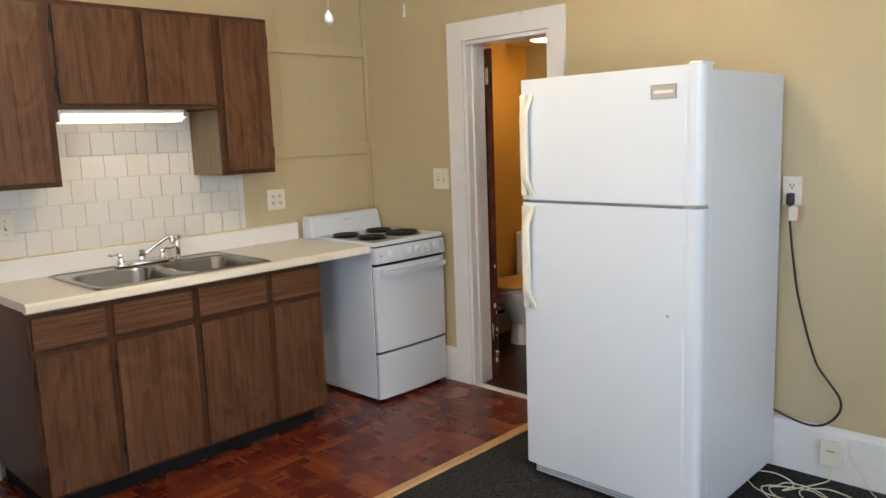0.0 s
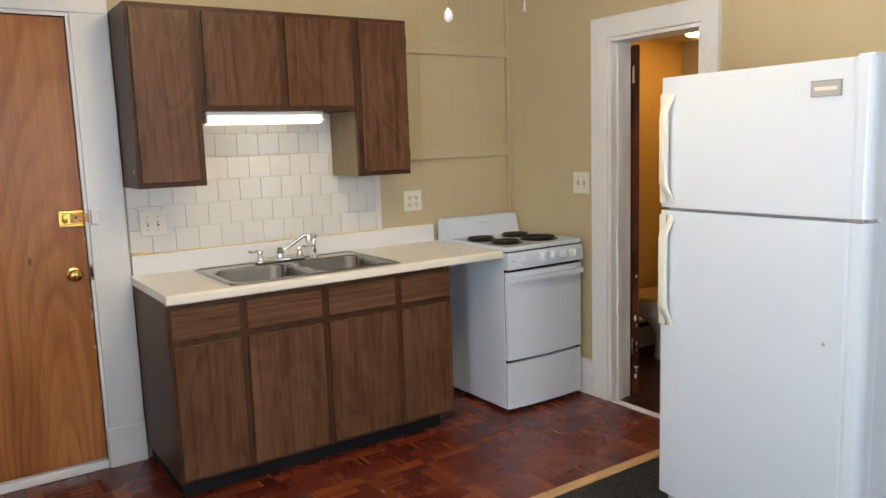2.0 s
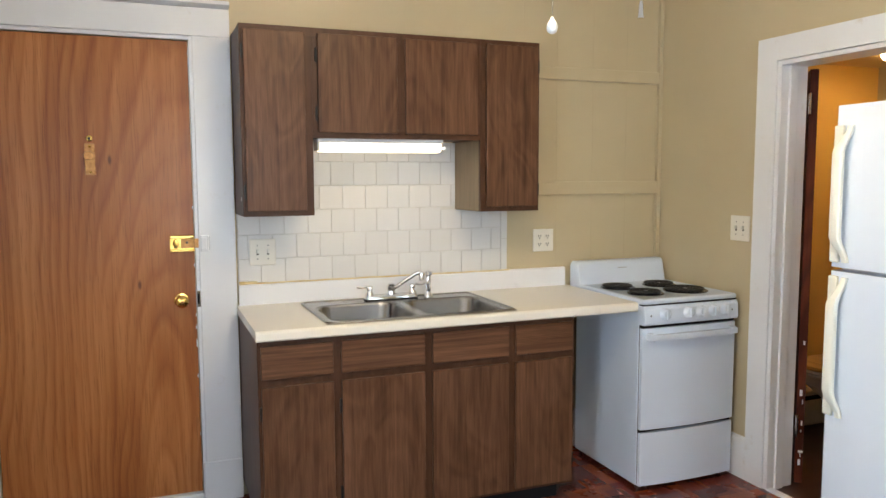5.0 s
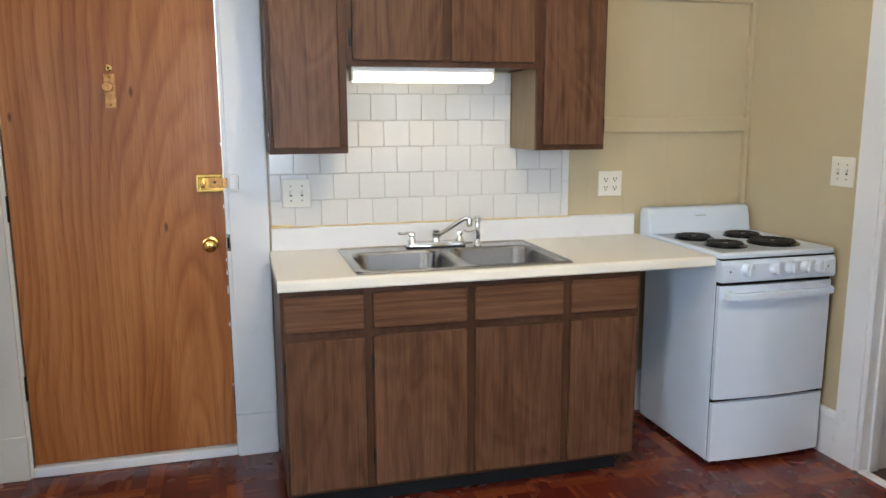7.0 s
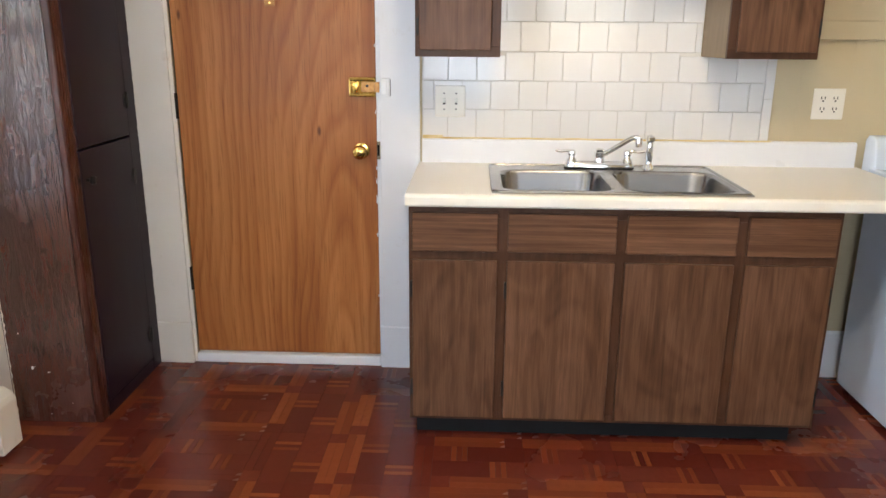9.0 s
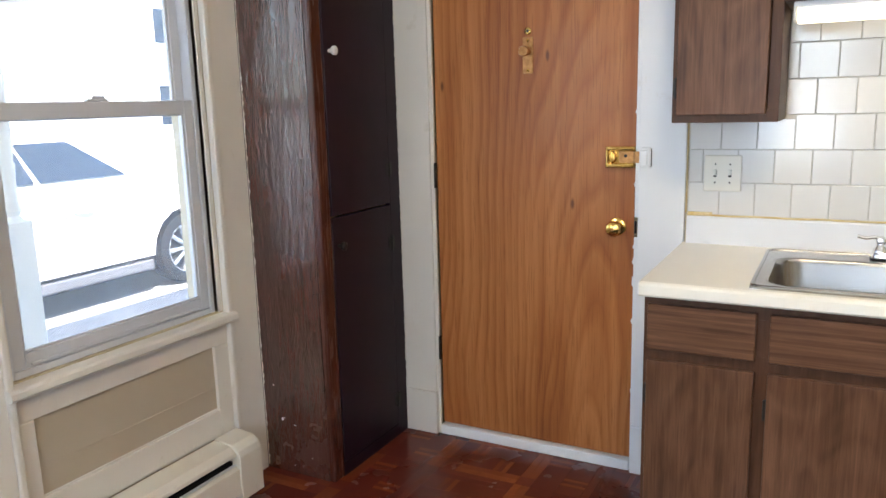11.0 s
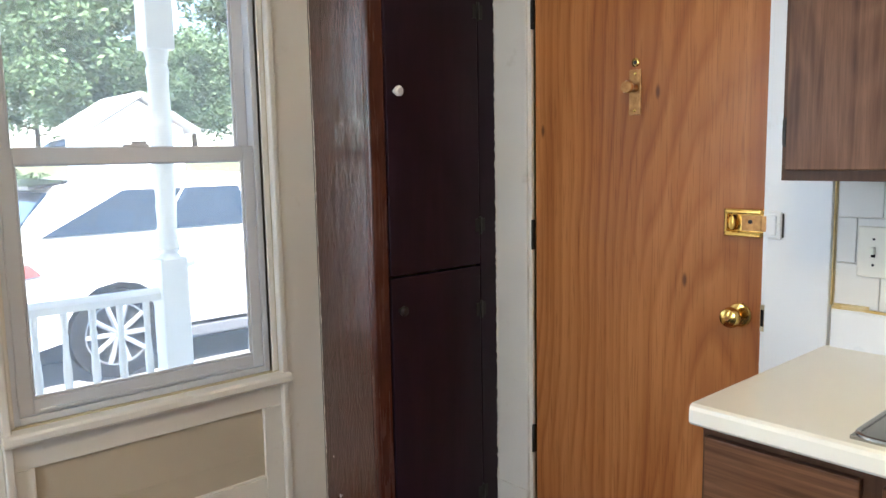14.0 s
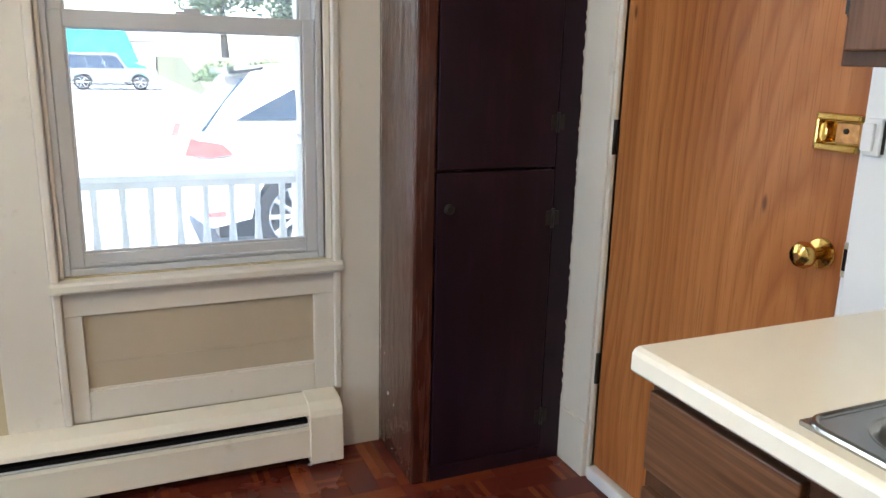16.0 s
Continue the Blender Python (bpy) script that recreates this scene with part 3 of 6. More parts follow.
turn = part("thumb_turn", lathe([(0.011, 0), (0.009, 0.006), (0.007, 0.016), (0.007, 0.032)], 18, (-0.001, -0.574, 1.540), (1, 0, 0)), BRASS_OLD, bolt)
part("thumb_lever", lathe([(0.002, -0.008), (0.012, -0.007), (0.014, 0.0), (0.012, 0.007), (0.002, 0.008)], 20, (0.034, -0.576, 1.541), (1, 0, 0), (1.35, 1.5)), BRASS_OLD, turn)
for z in (1.474, 1.580):
    part("plate_screw", lathe([(0.005, 0), (0.003, 0.002)], 10, (-0.001, -0.574, z), (1, 0, 0)), BRASS, bolt)
peep = part("peephole", lathe([(0.013, 0), (0.013, 0.003), (0.010, 0.005), (0.006, 0.0055)], 20, (-0.006, -0.574, 1.612), (1, 0, 0)), BRASS, door_1, "small brass peephole")
part("peephole_lens", lathe([(0.006, 0), (0.005, 0.0012)], 12, (-0.0006, -0.574, 1.612), (1, 0, 0)), BLACK, peep)
for z in (0.375, 1.086, 1.806):
    part("hinge", joined(lathe([(0.006, 0), (0.006, 0.10)], 10, (0.006, DL - 0.002, z - 0.05)), bx(-0.004, 0.002, DL - 0.001, DL + 0.004, z - 0.05, z + 0.05)), IRON, door_1, "dark iron butt hinge")

random.seed(21)
for z, h in ((0.30, 0.020), (0.56, 0.030), (0.70, 0.045), (0.78, 0.030), (0.84, 0.018), (1.06, 0.022), (1.31, 0.020)):
    w = random.uniform(0.004, 0.009)
    lump = [(DR - 0.003 - w * (0.5 + 0.5 * math.cos(a)) * random.uniform(0.5, 1.0), z + h * (0.5 + 0.5 * math.sin(a) * random.uniform(0.6, 1.0))) for a in [2 * math.pi * i / 9 for i in range(9)]]
    part("paint_smear", prism(lump, "x", -0.006, -0.0052), WHITE, door_1, "white paint smeared on the door edge")

# corner cupboard beside the door
cup = thing("tall_cupboard", (0.25, -1.27, 0), "tall dark varnished built-in cupboard with two doors", "cupboard")
CX, CY, CTOP = 0.555, -1.117, 2.10
part("side_panel", bx(CX - 0.03, CX, YS + 0.004, CY - 0.03, 0, CTOP, 0.002), PANEL_WOOD, cup, "scuffed glossy mahogany side panel")
part("corner_post", bx(CX - 0.06, CX + 0.003, CY - 0.03, CY, 0, CTOP, 0.009, 4), POST_WOOD, cup)
part("stile", bx(0.024, 0.103, CY - 0.025, CY - 0.001, 0, CTOP, 0.002), EGGPLANT, cup)
part("top_rail", bx(0.103, CX - 0.06, CY - 0.025, CY - 0.001, 1.976, CTOP, 0.002), EGGPLANT, cup)
part("bottom_rail", bx(0.103, CX - 0.06, CY - 0.025, CY - 0.001, 0, 0.05, 0.002), EGGPLANT, cup)
part("top_board", bx(0.024, CX, YS + 0.004, CY - 0.03, CTOP - 0.02, CTOP), MAHOG, cup)
part("crown", joined(
    prism([(CX, CTOP - 0.035), (CX + 0.012, CTOP - 0.03), (CX + 0.014, CTOP - 0.005), (CX + 0.035, CTOP + 0.02), (CX + 0.035, CTOP + 0.035), (CX - 0.03, CTOP + 0.035)], "y", YS + 0.004, CY + 0.033),
    prism([(CY - 0.002, CTOP - 0.035), (CY + 0.010, CTOP - 0.03), (CY + 0.012, CTOP - 0.005), (CY + 0.033, CTOP + 0.02), (CY + 0.033, CTOP + 0.033), (CY - 0.03, CTOP + 0.033)], "x", 0.05, CX + 0.033)), POST_WOOD, cup, "moulded dark wood crown")
for z0, z1, kz, mat, hinge_z in ((0.055, 0.976, 0.875, IRON, (0.132, 0.796)), (0.984, 1.971, 1.551, WHITE, (1.087, 1.794))):
    leaf = part("cupboard_door", bx(0.106, CX - 0.063, CY - 0.022, CY + 0.001, z0, z1, 0.003), EGGPLANT, cup, "dark brown painted plank door")
    part("cupboard_knob", lathe([(0.006, 0), (0.006, 0.012), (0.015, 0.018), (0.016, 0.027), (0.009, 0.032)], 18, (0.462, CY + 0.001, kz), (0, 1, 0)), mat, leaf, "small round knob")
    for hz in hinge_z:
        part("cupboard_hinge", joined(lathe([(0.005, 0), (0.005, 0.06)], 8, (0.106, CY + 0.004, hz)), bx(0.083, 0.128, CY - 0.001, CY + 0.003, hz + 0.008, hz + 0.052)), IRON, leaf)
random.seed(5)
for z, w, h in ((0.13, 0.010, 0.007), (0.34, 0.005, 0.012), (0.62, 0.004, 0.010), (0.71, 0.003, 0.007), (1.25, 0.006, 0.018), (1.38, 0.008, 0.022), (1.40, 0.004, 0.012), (1.93, 0.006, 0.010), (2.03, 0.009, 0.006)):
    y = YS + 0.005 + random.uniform(0, 0.006)
    lump = [(y + w * (0.5 + 0.5 * math.cos(a) * random.uniform(0.6, 1.0)), z + h * (0.5 + 0.5 * math.sin(a) * random.uniform(0.6, 1.0))) for a in [2 * math.pi * i / 9 for i in range(9)]]
    part("paint_chip", prism(lump, "x", CX, CX + 0.0012), WHITE, cup, "chip showing white paint")

for y, z, w, h in ((-1.356, 0.203, 0.012, 0.016), (-1.342, 0.212, 0.004, 0.010), (-1.300, 0.192, 0.016, 0.007), (-1.387, 0.338, 0.007, 0.008), (-1.224, 0.074, 0.007, 0.005), (-1.31, 0.03, 0.010, 0.004)):
    lump = [(y + w * (0.5 + 0.5 * math.cos(a) * random.uniform(0.4, 1.0)), z + h * (0.5 + 0.5 * math.sin(a) * random.uniform(0.4, 1.0))) for a in [2 * math.pi * i / 9 for i in range(9)]]
    part("paint_chip", prism(lump, "x", CX, CX + 0.0010), WHITE, cup, "chip showing white paint")
solid("paint_flake", prism([(0.812, -1.355), (0.820, -1.359), (0.828, -1.354), (0.826, -1.346), (0.815, -1.345)], "z", 0.0005, 0.0022), WHITE, "small white paint flake lying on the parquet", "paint flake")

# white paint brushed raggedly over the cupboard's edges
random.seed(14)


def ragged(a, side, z0, z1, most):
    """An uneven painted edge from a line a towards side, as pairs of offset and height."""
    n = int((z1 - z0) / 0.012)
    edge = [(a + side * most * (0.25 + 0.75 * random.random() ** 2), z0 + (z1 - z0) * i / n) for i in range(n + 1)]
    return edge + [(a, z1), (a, z0)]


part("paint_edge", prism(ragged(YS + 0.022, 1, 0.01, CTOP - 0.04, 0.008), "x", CX, CX + 0.0008), CREAM, cup, "ragged cream brush line")
part("paint_edge", prism(ragged(0.024, 1, 0.01, CTOP - 0.04, 0.008), "y", CY - 0.001, CY + 0.0006), CREAM, cup, "ragged cream brush line")

# window to the porch
casing = structure("trim", joined(
    bx(0.557, 0.689, YS, YS + 0.022, 0.0, WT + 0.14, 0.003), bx(1.522, 1.667, YS, YS + 0.022, 0.0, WT + 0.14, 0.003)), CREAM, "cream painted window casing boards", "window casing")
part("casing_head", bx(0.689, 1.522, YS, YS + 0.0215, WT + 0.014, WT + 0.14, 0.003), CREAM, casing)
for x0, x1 in ((0.689, 0.712), (1.499, 1.522)):
    part("bead", bx(x0, x1, YS, YS + 0.030, 0.22, WT + 0.014, 0.006, 3), CREAM, casing)
for x0, x1, y1 in ((0.712, WL, 0.004), (WR - 0.004, 1.499, 0.004)):
    part("stop", bx(x0, x1, YS - 0.06, YS + y1, WB, WT, 0.004), CREAM, casing)
part("stool", prism([(YS - 0.06, 0.628), (YS + 0.045, 0.628), (YS + 0.052, 0.636), (YS + 0.050, 0.652), (YS + 0.044, 0.659), (YS - 0.02, 0.661), (YS - 0.06, 0.668)], "x", 0.688, 1.524), CREAM, casing, "cream painted window stool")
part("apron_frame", joined(bx(0.712, 1.499, YS, YS + 0.014, PZ1, 0.628, 0.003), bx(0.712, PX0, YS, YS + 0.014, 0.22, PZ1, 0.003), bx(PX1, 1.499, YS, YS + 0.014, 0.22, PZ1, 0.003), bx(PX0, PX1, YS, YS + 0.014, 0.22, PZ0, 0.003)), CREAM, casing, "cream panel frame below the window")
part("sunk_panel", bx(PX0, PX1, YS, YS + 0.001, PZ0, PZ1), PANEL_TAN, casing, "greyish tan recessed panel")
part("panel_seam", bx(PX0, PX1, YS + 0.001, YS + 0.003, 0.398, 0.402, 0.0005), PANEL_TAN, casing)
part("caulk_bead", tube([(PX0, YS + 0.003, PZ0 + 0.003), (PX1, YS + 0.003, PZ0 + 0.003)], 0.003, 6), CREAM, casing)


def sash_window(name, lo, hi, z0, z1, zm, wall, inward, along, label):
    """A double-hung window in an opening; along is the axis of its width, inward the sign of the room's side."""
    w = thing(name, ((lo + hi) / 2, wall, z0) if along == "x" else (wall, (lo + hi) / 2, z0), label, "window")
    w["kind"] = "structure"

    def b(a0, a1, d0, d1, h0, h1, bev=0.003):
        d0, d1 = sorted((wall + inward * d0, wall + inward * d1))
        return bx(a0, a1, d0, d1, h0, h1, bev) if along == "x" else bx(d0, d1, a0, a1, h0, h1, bev)

    part("window_frame", joined(b(lo, lo + 0.02, -0.09, -0.012, z0, z1), b(hi - 0.02, hi, -0.09, -0.012, z0, z1), b(lo + 0.02, hi - 0.02, -0.09, -0.012, z1 - 0.02, z1), b(lo + 0.02, hi - 0.02, -0.09, -0.012, z0, z0 + 0.02)), VINYL, w)
    a0, a1 = lo + 0.021, hi - 0.021
    for nm, d, h0, h1, st in (("lower_sash", -0.045, z0 + 0.021, zm + 0.026, 0.036), ("upper_sash", -0.078, zm - 0.024, z1 - 0.021, 0.036)):
        s = part(nm, joined(b(a0, a0 + st, d, d + 0.028, h0, h1), b(a1 - st, a1, d, d + 0.028, h0, h1), b(a0 + st, a1 - st, d, d + 0.028, h0, h0 + 0.042), b(a0 + st, a1 - st, d, d + 0.028, h1 - 0.046, h1)), VINYL, w)
        part("glazing_bead", joined(b(a0 + st, a1 - st, d + 0.016, d + 0.024, h0 + 0.042, h0 + 0.050), b(a0 + st, a0 + st + 0.008, d + 0.016, d + 0.024, h0 + 0.05, h1 - 0.046), b(a1 - st - 0.008, a1 - st, d + 0.016, d + 0.024, h0 + 0.05, h1 - 0.046)), VINYL, s)
        g = part("pane", b(a0 + st, a1 - st, d + 0.010, d + 0.014, h0 + 0.042, h1 - 0.046, 0), GLASS, s)
        g.visible_shadow = False
        if nm == "lower_sash":
            m = (a0 + a1) / 2
            part("sash_lock", joined(b(m - 0.035, m + 0.035, -0.040, -0.020, h1, h1 + 0.007, 0.002), b(m - 0.03, m + 0.012, -0.036, -0.026, h1 + 0.007, h1 + 0.016, 0.002)), VINYL, s, "grey cam lock of the sash")
            part("lift_rail", b(a0 + 0.05, a1 - 0.05, -0.018, -0.010, h0 + 0.006, h0 + 0.014, 0.002), VINYL, s)
    return w


sash_window("window_1", WL, WR, WB, WT, 1.371, YS, 1, "x", "white vinyl double-hung window facing the porch")
# unseen window, added for the daylight on refrigerator and range
sash_window("window_4", S2[0], S2[1], 0.74, WT, 1.40, YS, 1, "x", "white vinyl double-hung window facing the porch")
sash_window("window_2", E1[0], E1[1], 0.78, 2.12, 1.45, XE, -1, "y", "white vinyl double-hung window")
sash_window("window_3", E2[0], E2[1], 0.78, 2.12, 1.45, XE, -1, "y", "white vinyl double-hung window")

# baseboard heater under the window
heat = thing("baseboard_heater", (1.6, YS + 0.06, 0), "cream enamelled hot-water baseboard heater under the window", "heater")
HX0, HX1, HY = 0.716, 2.6, YS + 0.022
part("back_panel", bx(HX0 + 0.1, HX1, HY, HY + 0.0075, 0.02, 0.215), HEATER, heat)
part("hood", prism([(HY, 0.222), (HY + 0.0750, 0.214), (HY + 0.0975, 0.196), (HY + 0.1000, 0.184), (HY + 0.0938, 0.184), (HY + 0.0900, 0.192), (HY + 0.0725, 0.206), (HY, 0.214)], "x", HX0 + 0.106, HX1), HEATER, heat)
part("damper", prism([(HY + 0.0825, 0.1465), (HY + 0.0975, 0.1485), (HY + 0.0988, 0.1515), (HY + 0.0825, 0.1495)], "x", HX0 + 0.108, HX1), WHITE, heat, "thin white damper blade")
part("front_panel", prism([(HY + 0.0900, 0.144), (HY + 0.1075, 0.138), (HY + 0.1100, 0.045), (HY + 0.1000, 0.038), (HY + 0.1038, 0.046), (HY + 0.1013, 0.134), (HY + 0.0900, 0.139)], "x", HX0 + 0.106, HX1), HEATER, heat)
# near-black sheet behind the slot, the heater's inner shade as colour
part("slot_shade", bx(HX0 + 0.106, HX1, HY + 0.0081, HY + 0.0125, 0.03, 0.205), DARKSLOT, heat)
# solid block in place of fins, with the inner shade in its colour
part("dark_core", bx(HX0 + 0.106, HX1, HY + 0.0131, HY + 0.0775, 0.055, 0.16), DARKSLOT, heat, "dark block standing for the fins and shade inside")
part("end_cap", joined(prism([(HY, 0.228), (HY + 0.0800, 0.220), (HY + 0.1075, 0.200), (HY + 0.1150, 0.180), (HY + 0.1150, 0.018), (HY, 0.018)], "x", HX0, HX0 + 0.108, 0.003)), HEATER, heat)
part("pipe", tube([(HX0 + 0.03, HY + 0.0375, 0.09), (HX0 + 0.03, HY + 0.0375, 0.0)], 0.011, 10), CHROME, heat)

# bathroom doorway
frame_2 = structure("trim", joined(
    bx(0.723, BL - 0.004, YN - 0.020, YN, 0.0, BT + 0.002), bx(BR + 0.004, 1.503, YN - 0.020, YN, 0.0, BT + 0.002), bx(0.723, 1.503, YN - 0.020, YN, BT + 0.002, 2.055)), WHITE, "white painted casing of the bathroom doorway", "door casing")
part("jamb", bx(BL - 0.004, BL + 0.018, YN - 0.012, YN + T, 0, BT, 0.002), WHITE, frame_2)
part("jamb", bx(BR - 0.018, BR + 0.004, YN - 0.012, YN + T, 0, BT, 0.002), WHITE, frame_2)
part("jamb", bx(BL + 0.018, BR - 0.018, YN - 0.012, YN + T, BT - 0.02, BT, 0.002), WHITE, frame_2)
part("door_stop", bx(BL + 0.018, BL + 0.030, YN + 0.03, YN + 0.075, 0, BT - 0.02, 0.002), WHITE, frame_2)
part("sill", bx(BL + 0.018, BR - 0.018, YN - 0.015, YN + 0.025, -0.004, 0.008, 0.003), WHITE, frame_2, "worn pale sill of the doorway")

# bathroom behind it
BY, BXW, BZC = 3.616, 0.23, 2.065
structure("wall_bathroom_back", bx(BXW - T, 2.04, BY, BY + T, 0, BZC), OLIVE_WALL, "darker olive tan bathroom wall", "wall")
structure("wall_bathroom_west", bx(BXW - T, BXW, YN + T, BY, 0, BZC), ORANGE_WALL, "ochre painted bathroom wall", "wall")
structure("wall_bathroom_east", bx(1.9, 2.04, YN + T, BY, 0, BZC), ORANGE_WALL, "ochre painted bathroom wall", "wall")
structure("wall_bathroom_front", joined(bx(BXW, BL - 0.004, YN + T, YN + T + 0.012, 0, BZC), bx(BR + 0.004, 1.9, YN + T, YN + T + 0.012, 0, BZC), bx(BL - 0.004, BR + 0.004, YN + T, YN + T + 0.012, BT, BZC)), ORANGE_WALL, "ochre painted bathroom wall", "wall")
structure("ceiling_bathroom", bx(BXW - T, 2.04, YN + T, BY + T, BZC, BZC + 0.06), painted("bathroom_ceiling_paint", (0.66, 0.45, 0.18, 1), 0.6), "ochre painted bathroom ceiling", "ceiling")
structure("floor_bathroom", bx(BXW - T, 2.04, YN + 0.025, BY + T, -0.05, 0.0), wood("dark_bathroom_floor", (0.018, 0.007, 0.005, 1), (0.035, 0.012, 0.008, 1), (0.05, 0.018, 0.01, 1), 0.3, (30, 3, 30)), "dark brown bathroom floor", "floor")
door_2 = structure("door_2", bx(BL + 0.020, BL + 0.055, YN + T + 0.014, YN + T + 0.57, 0.012, BT - 0.03, 0.002), BATH_DOOR, "dark stained bathroom door standing open inward", "door")
for z in (0.25, 1.72):
    part("hinge", joined(lathe([(0.007, 0), (0.007, 0.09)], 10, (BL + 0.022, YN + T + 0.006, z)), bx(BL + 0.018, BL + 0.022, YN + T - 0.05, YN + T + 0.004, z, z + 0.09)), CHROME, door_2, "worn steel butt hinge")
random.seed(8)
for i in range(8):
    z = random.uniform(0.08, 1.0)
    part("paint_chip", bx(BL + 0.028 + random.uniform(0, 0.02), BL + 0.034 + random.uniform(0.004, 0.02), YN + T + 0.0125, YN + T + 0.0138, z, z + random.uniform(0.006, 0.03)), WHITE, door_2, "pale bare chip on the door edge")
_hx, _hy = BL + 0.02, YN + T + 0.013
door_2.matrix_world = Matrix.Translation((_hx, _hy, 0)) @ Matrix.Rotation(radians(48), 4, "Z") @ Matrix.Translation((-_hx, -_hy, 0))
lamp_b = solid("ceiling_light", lathe([(0.13, 0), (0.13, -0.02), (0.12, -0.035)], 32, (0.74, 3.2, BZC)), BATH_GLOW, "warm lit flush ceiling light in the bathroom", "light")
bheat = thing("baseboard_heater", (BXW, 3.0, 0), "white baseboard heater along the bathroom wall", "heater")
part("hood", prism([(BXW, 0.225), (BXW + 0.055, 0.215), (BXW + 0.065, 0.195), (BXW, 0.20)], "y", 2.45, 3.30), HEATER, bheat)
part("slot", bx(BXW, BXW + 0.055, 2.45, 3.30, 0.165, 0.20), DARKSLOT, bheat)
part("front_panel", bx(BXW, BXW + 0.062, 2.45, 3.30, 0.02, 0.165, 0.003), HEATER, bheat)

toilet = thing("toilet", (0.505, 3.3, 0), "white ceramic toilet with a wooden seat lid", "toilet")
CER = painted("white_ceramic", (0.74, 0.75, 0.76, 1), 0.12, 0.01, 0.0)
TX, TY = 0.505, 3.12


def oval(rx, ry, cx, z, n=28):
    return [(TX + ry * math.cos(2 * math.pi * i / n), TY + (cx - TX) + rx * math.sin(2 * math.pi * i / n), z) for i in range(n)]


def loft(rings):
    bm = bmesh.new()
    vs = [[bm.verts.new(p) for p in r] for r in rings]
    for a, b in zip(vs, vs[1:]):
        n = len(a)
        for i in range(n):
            bm.faces.new((a[i], a[(i + 1) % n], b[(i + 1) % n], b[i]))
    bm.faces.new(list(reversed(vs[0])))
    bm.faces.new(vs[-1])
    bmesh.ops.recalc_face_normals(bm, faces=bm.faces[:])
    return rounded(bm)


part("bowl", loft([oval(0.155, 0.11, TX + 0.10, 0.0), oval(0.15, 0.105, TX + 0.10, 0.05), oval(0.13, 0.09, TX + 0.09, 0.14), oval(0.16, 0.12, TX + 0.05, 0.24), oval(0.225, 0.17, TX, 0.33), oval(0.24, 0.182, TX, 0.385), oval(0.235, 0.178, TX, 0.395)]), CER, toilet)
part("seat", loft([oval(0.238, 0.182, TX, 0.398), oval(0.245, 0.188, TX, 0.404), oval(0.24, 0.183, TX, 0.416)]), CER, toilet)
part("lid", loft([oval(0.243, 0.186, TX, 0.418), oval(0.25, 0.192, TX, 0.426), oval(0.245, 0.187, TX, 0.438), oval(0.22, 0.165, TX, 0.442)]), SEAT_WOOD, toilet, "honey oak wooden lid")
part("tank", bx(TX - 0.22, TX + 0.22, TY + 0.25, BY - 0.01, 0.38, 0.74, 0.02, 3), CER, toilet)


# ---- kitchen units ----
CABW, CABX = 1.375, 0.598
base = thing("base_cabinet", (0.3, CABW / 2, 0), "walnut laminate sink cabinet with four doors and drawers", "cabinet")
part("side_panel", bx(0.0, CABX - 0.018, 0.0, 0.016, 0.078, 0.843, 0.0015), CAB_FRAME, base)
part("side_panel", bx(0.0, CABX - 0.018, CABW - 0.016, CABW, 0.078, 0.843, 0.0015), CAB_FRAME, base)
part("back_panel", bx(0.0, 0.008, 0.016, CABW - 0.016, 0.078, 0.843), CAB_FRAME, base)
part("bottom_panel", bx(0.008, CABX - 0.018, 0.016, CABW - 0.016, 0.078, 0.092), CAB_FRAME, base)
part("toe_kick", bx(0.0, CABX - 0.055, 0.02, CABW - 0.05, 0.0, 0.0775), RUBBER, base, "black rubber toe kick")
DOORS = [(0.012, 0.288), (0.321, 0.667), (0.700, 1.047), (1.081, 1.360)]
part("face_frame", joined(
    bx(CABX - 0.018, CABX, 0.0, CABW, 0.078, 0.108, 0.0015), bx(CABX - 0.018, CABX, 0.0, CABW, 0.796, 0.843, 0.0015), bx(CABX - 0.018, CABX - 0.0005, 0.0, CABW, 0.648, 0.698, 0.0015),
    *[bx(CABX - 0.018, CABX - 0.001, a, b, 0.108, 0.796, 0.001) for a, b in ((0, 0.022), (0.278, 0.331), (0.657, 0.71), (1.037, 1.091), (CABW - 0.025, CABW))]), CAB_FRAME, base)
for i, (a, b) in enumerate(DOORS):
    part("cabinet_door", bx(CABX, CABX + 0.017, a, b, 0.094, 0.657, 0.003), CAB, base)
    part("drawer_front", bx(CABX, CABX + 0.017, a, b, 0.688, 0.816, 0.003), CAB_H, base)
for y, z in ((0.317, 0.20), (0.317, 0.555), (0.008, 0.20), (0.008, 0.555), (1.365, 0.19), (1.365, 0.555)):
    part("cabinet_hinge", bx(CABX - 0.001, CABX + 0.010, y - 0.004, y + 0.004, z - 0.028, z + 0.028, 0.002), IRON, base)

CT, CF, CE = 0.880, 0.637, 1.683
SX0, SX1, SY0, SY1 = 0.080, 0.606, 0.266, 1.086   # sink rim
counter = thing("countertop", (0.32, 0.85, 0.84), "cream laminate countertop with a low backsplash", "countertop")
HOLE = (SX0 + 0.02, SX1 - 0.022, SY0 + 0.02, SY1 - 0.02)
nose = [(CF - 0.05, 0.845), (CF - 0.036, 0.845), (CF - 0.036, 0.839), (CF - 0.006, 0.839), (CF, 0.845), (CF, 0.869), (CF - 0.003, 0.876), (CF - 0.011, CT), (CF - 0.05, CT)]


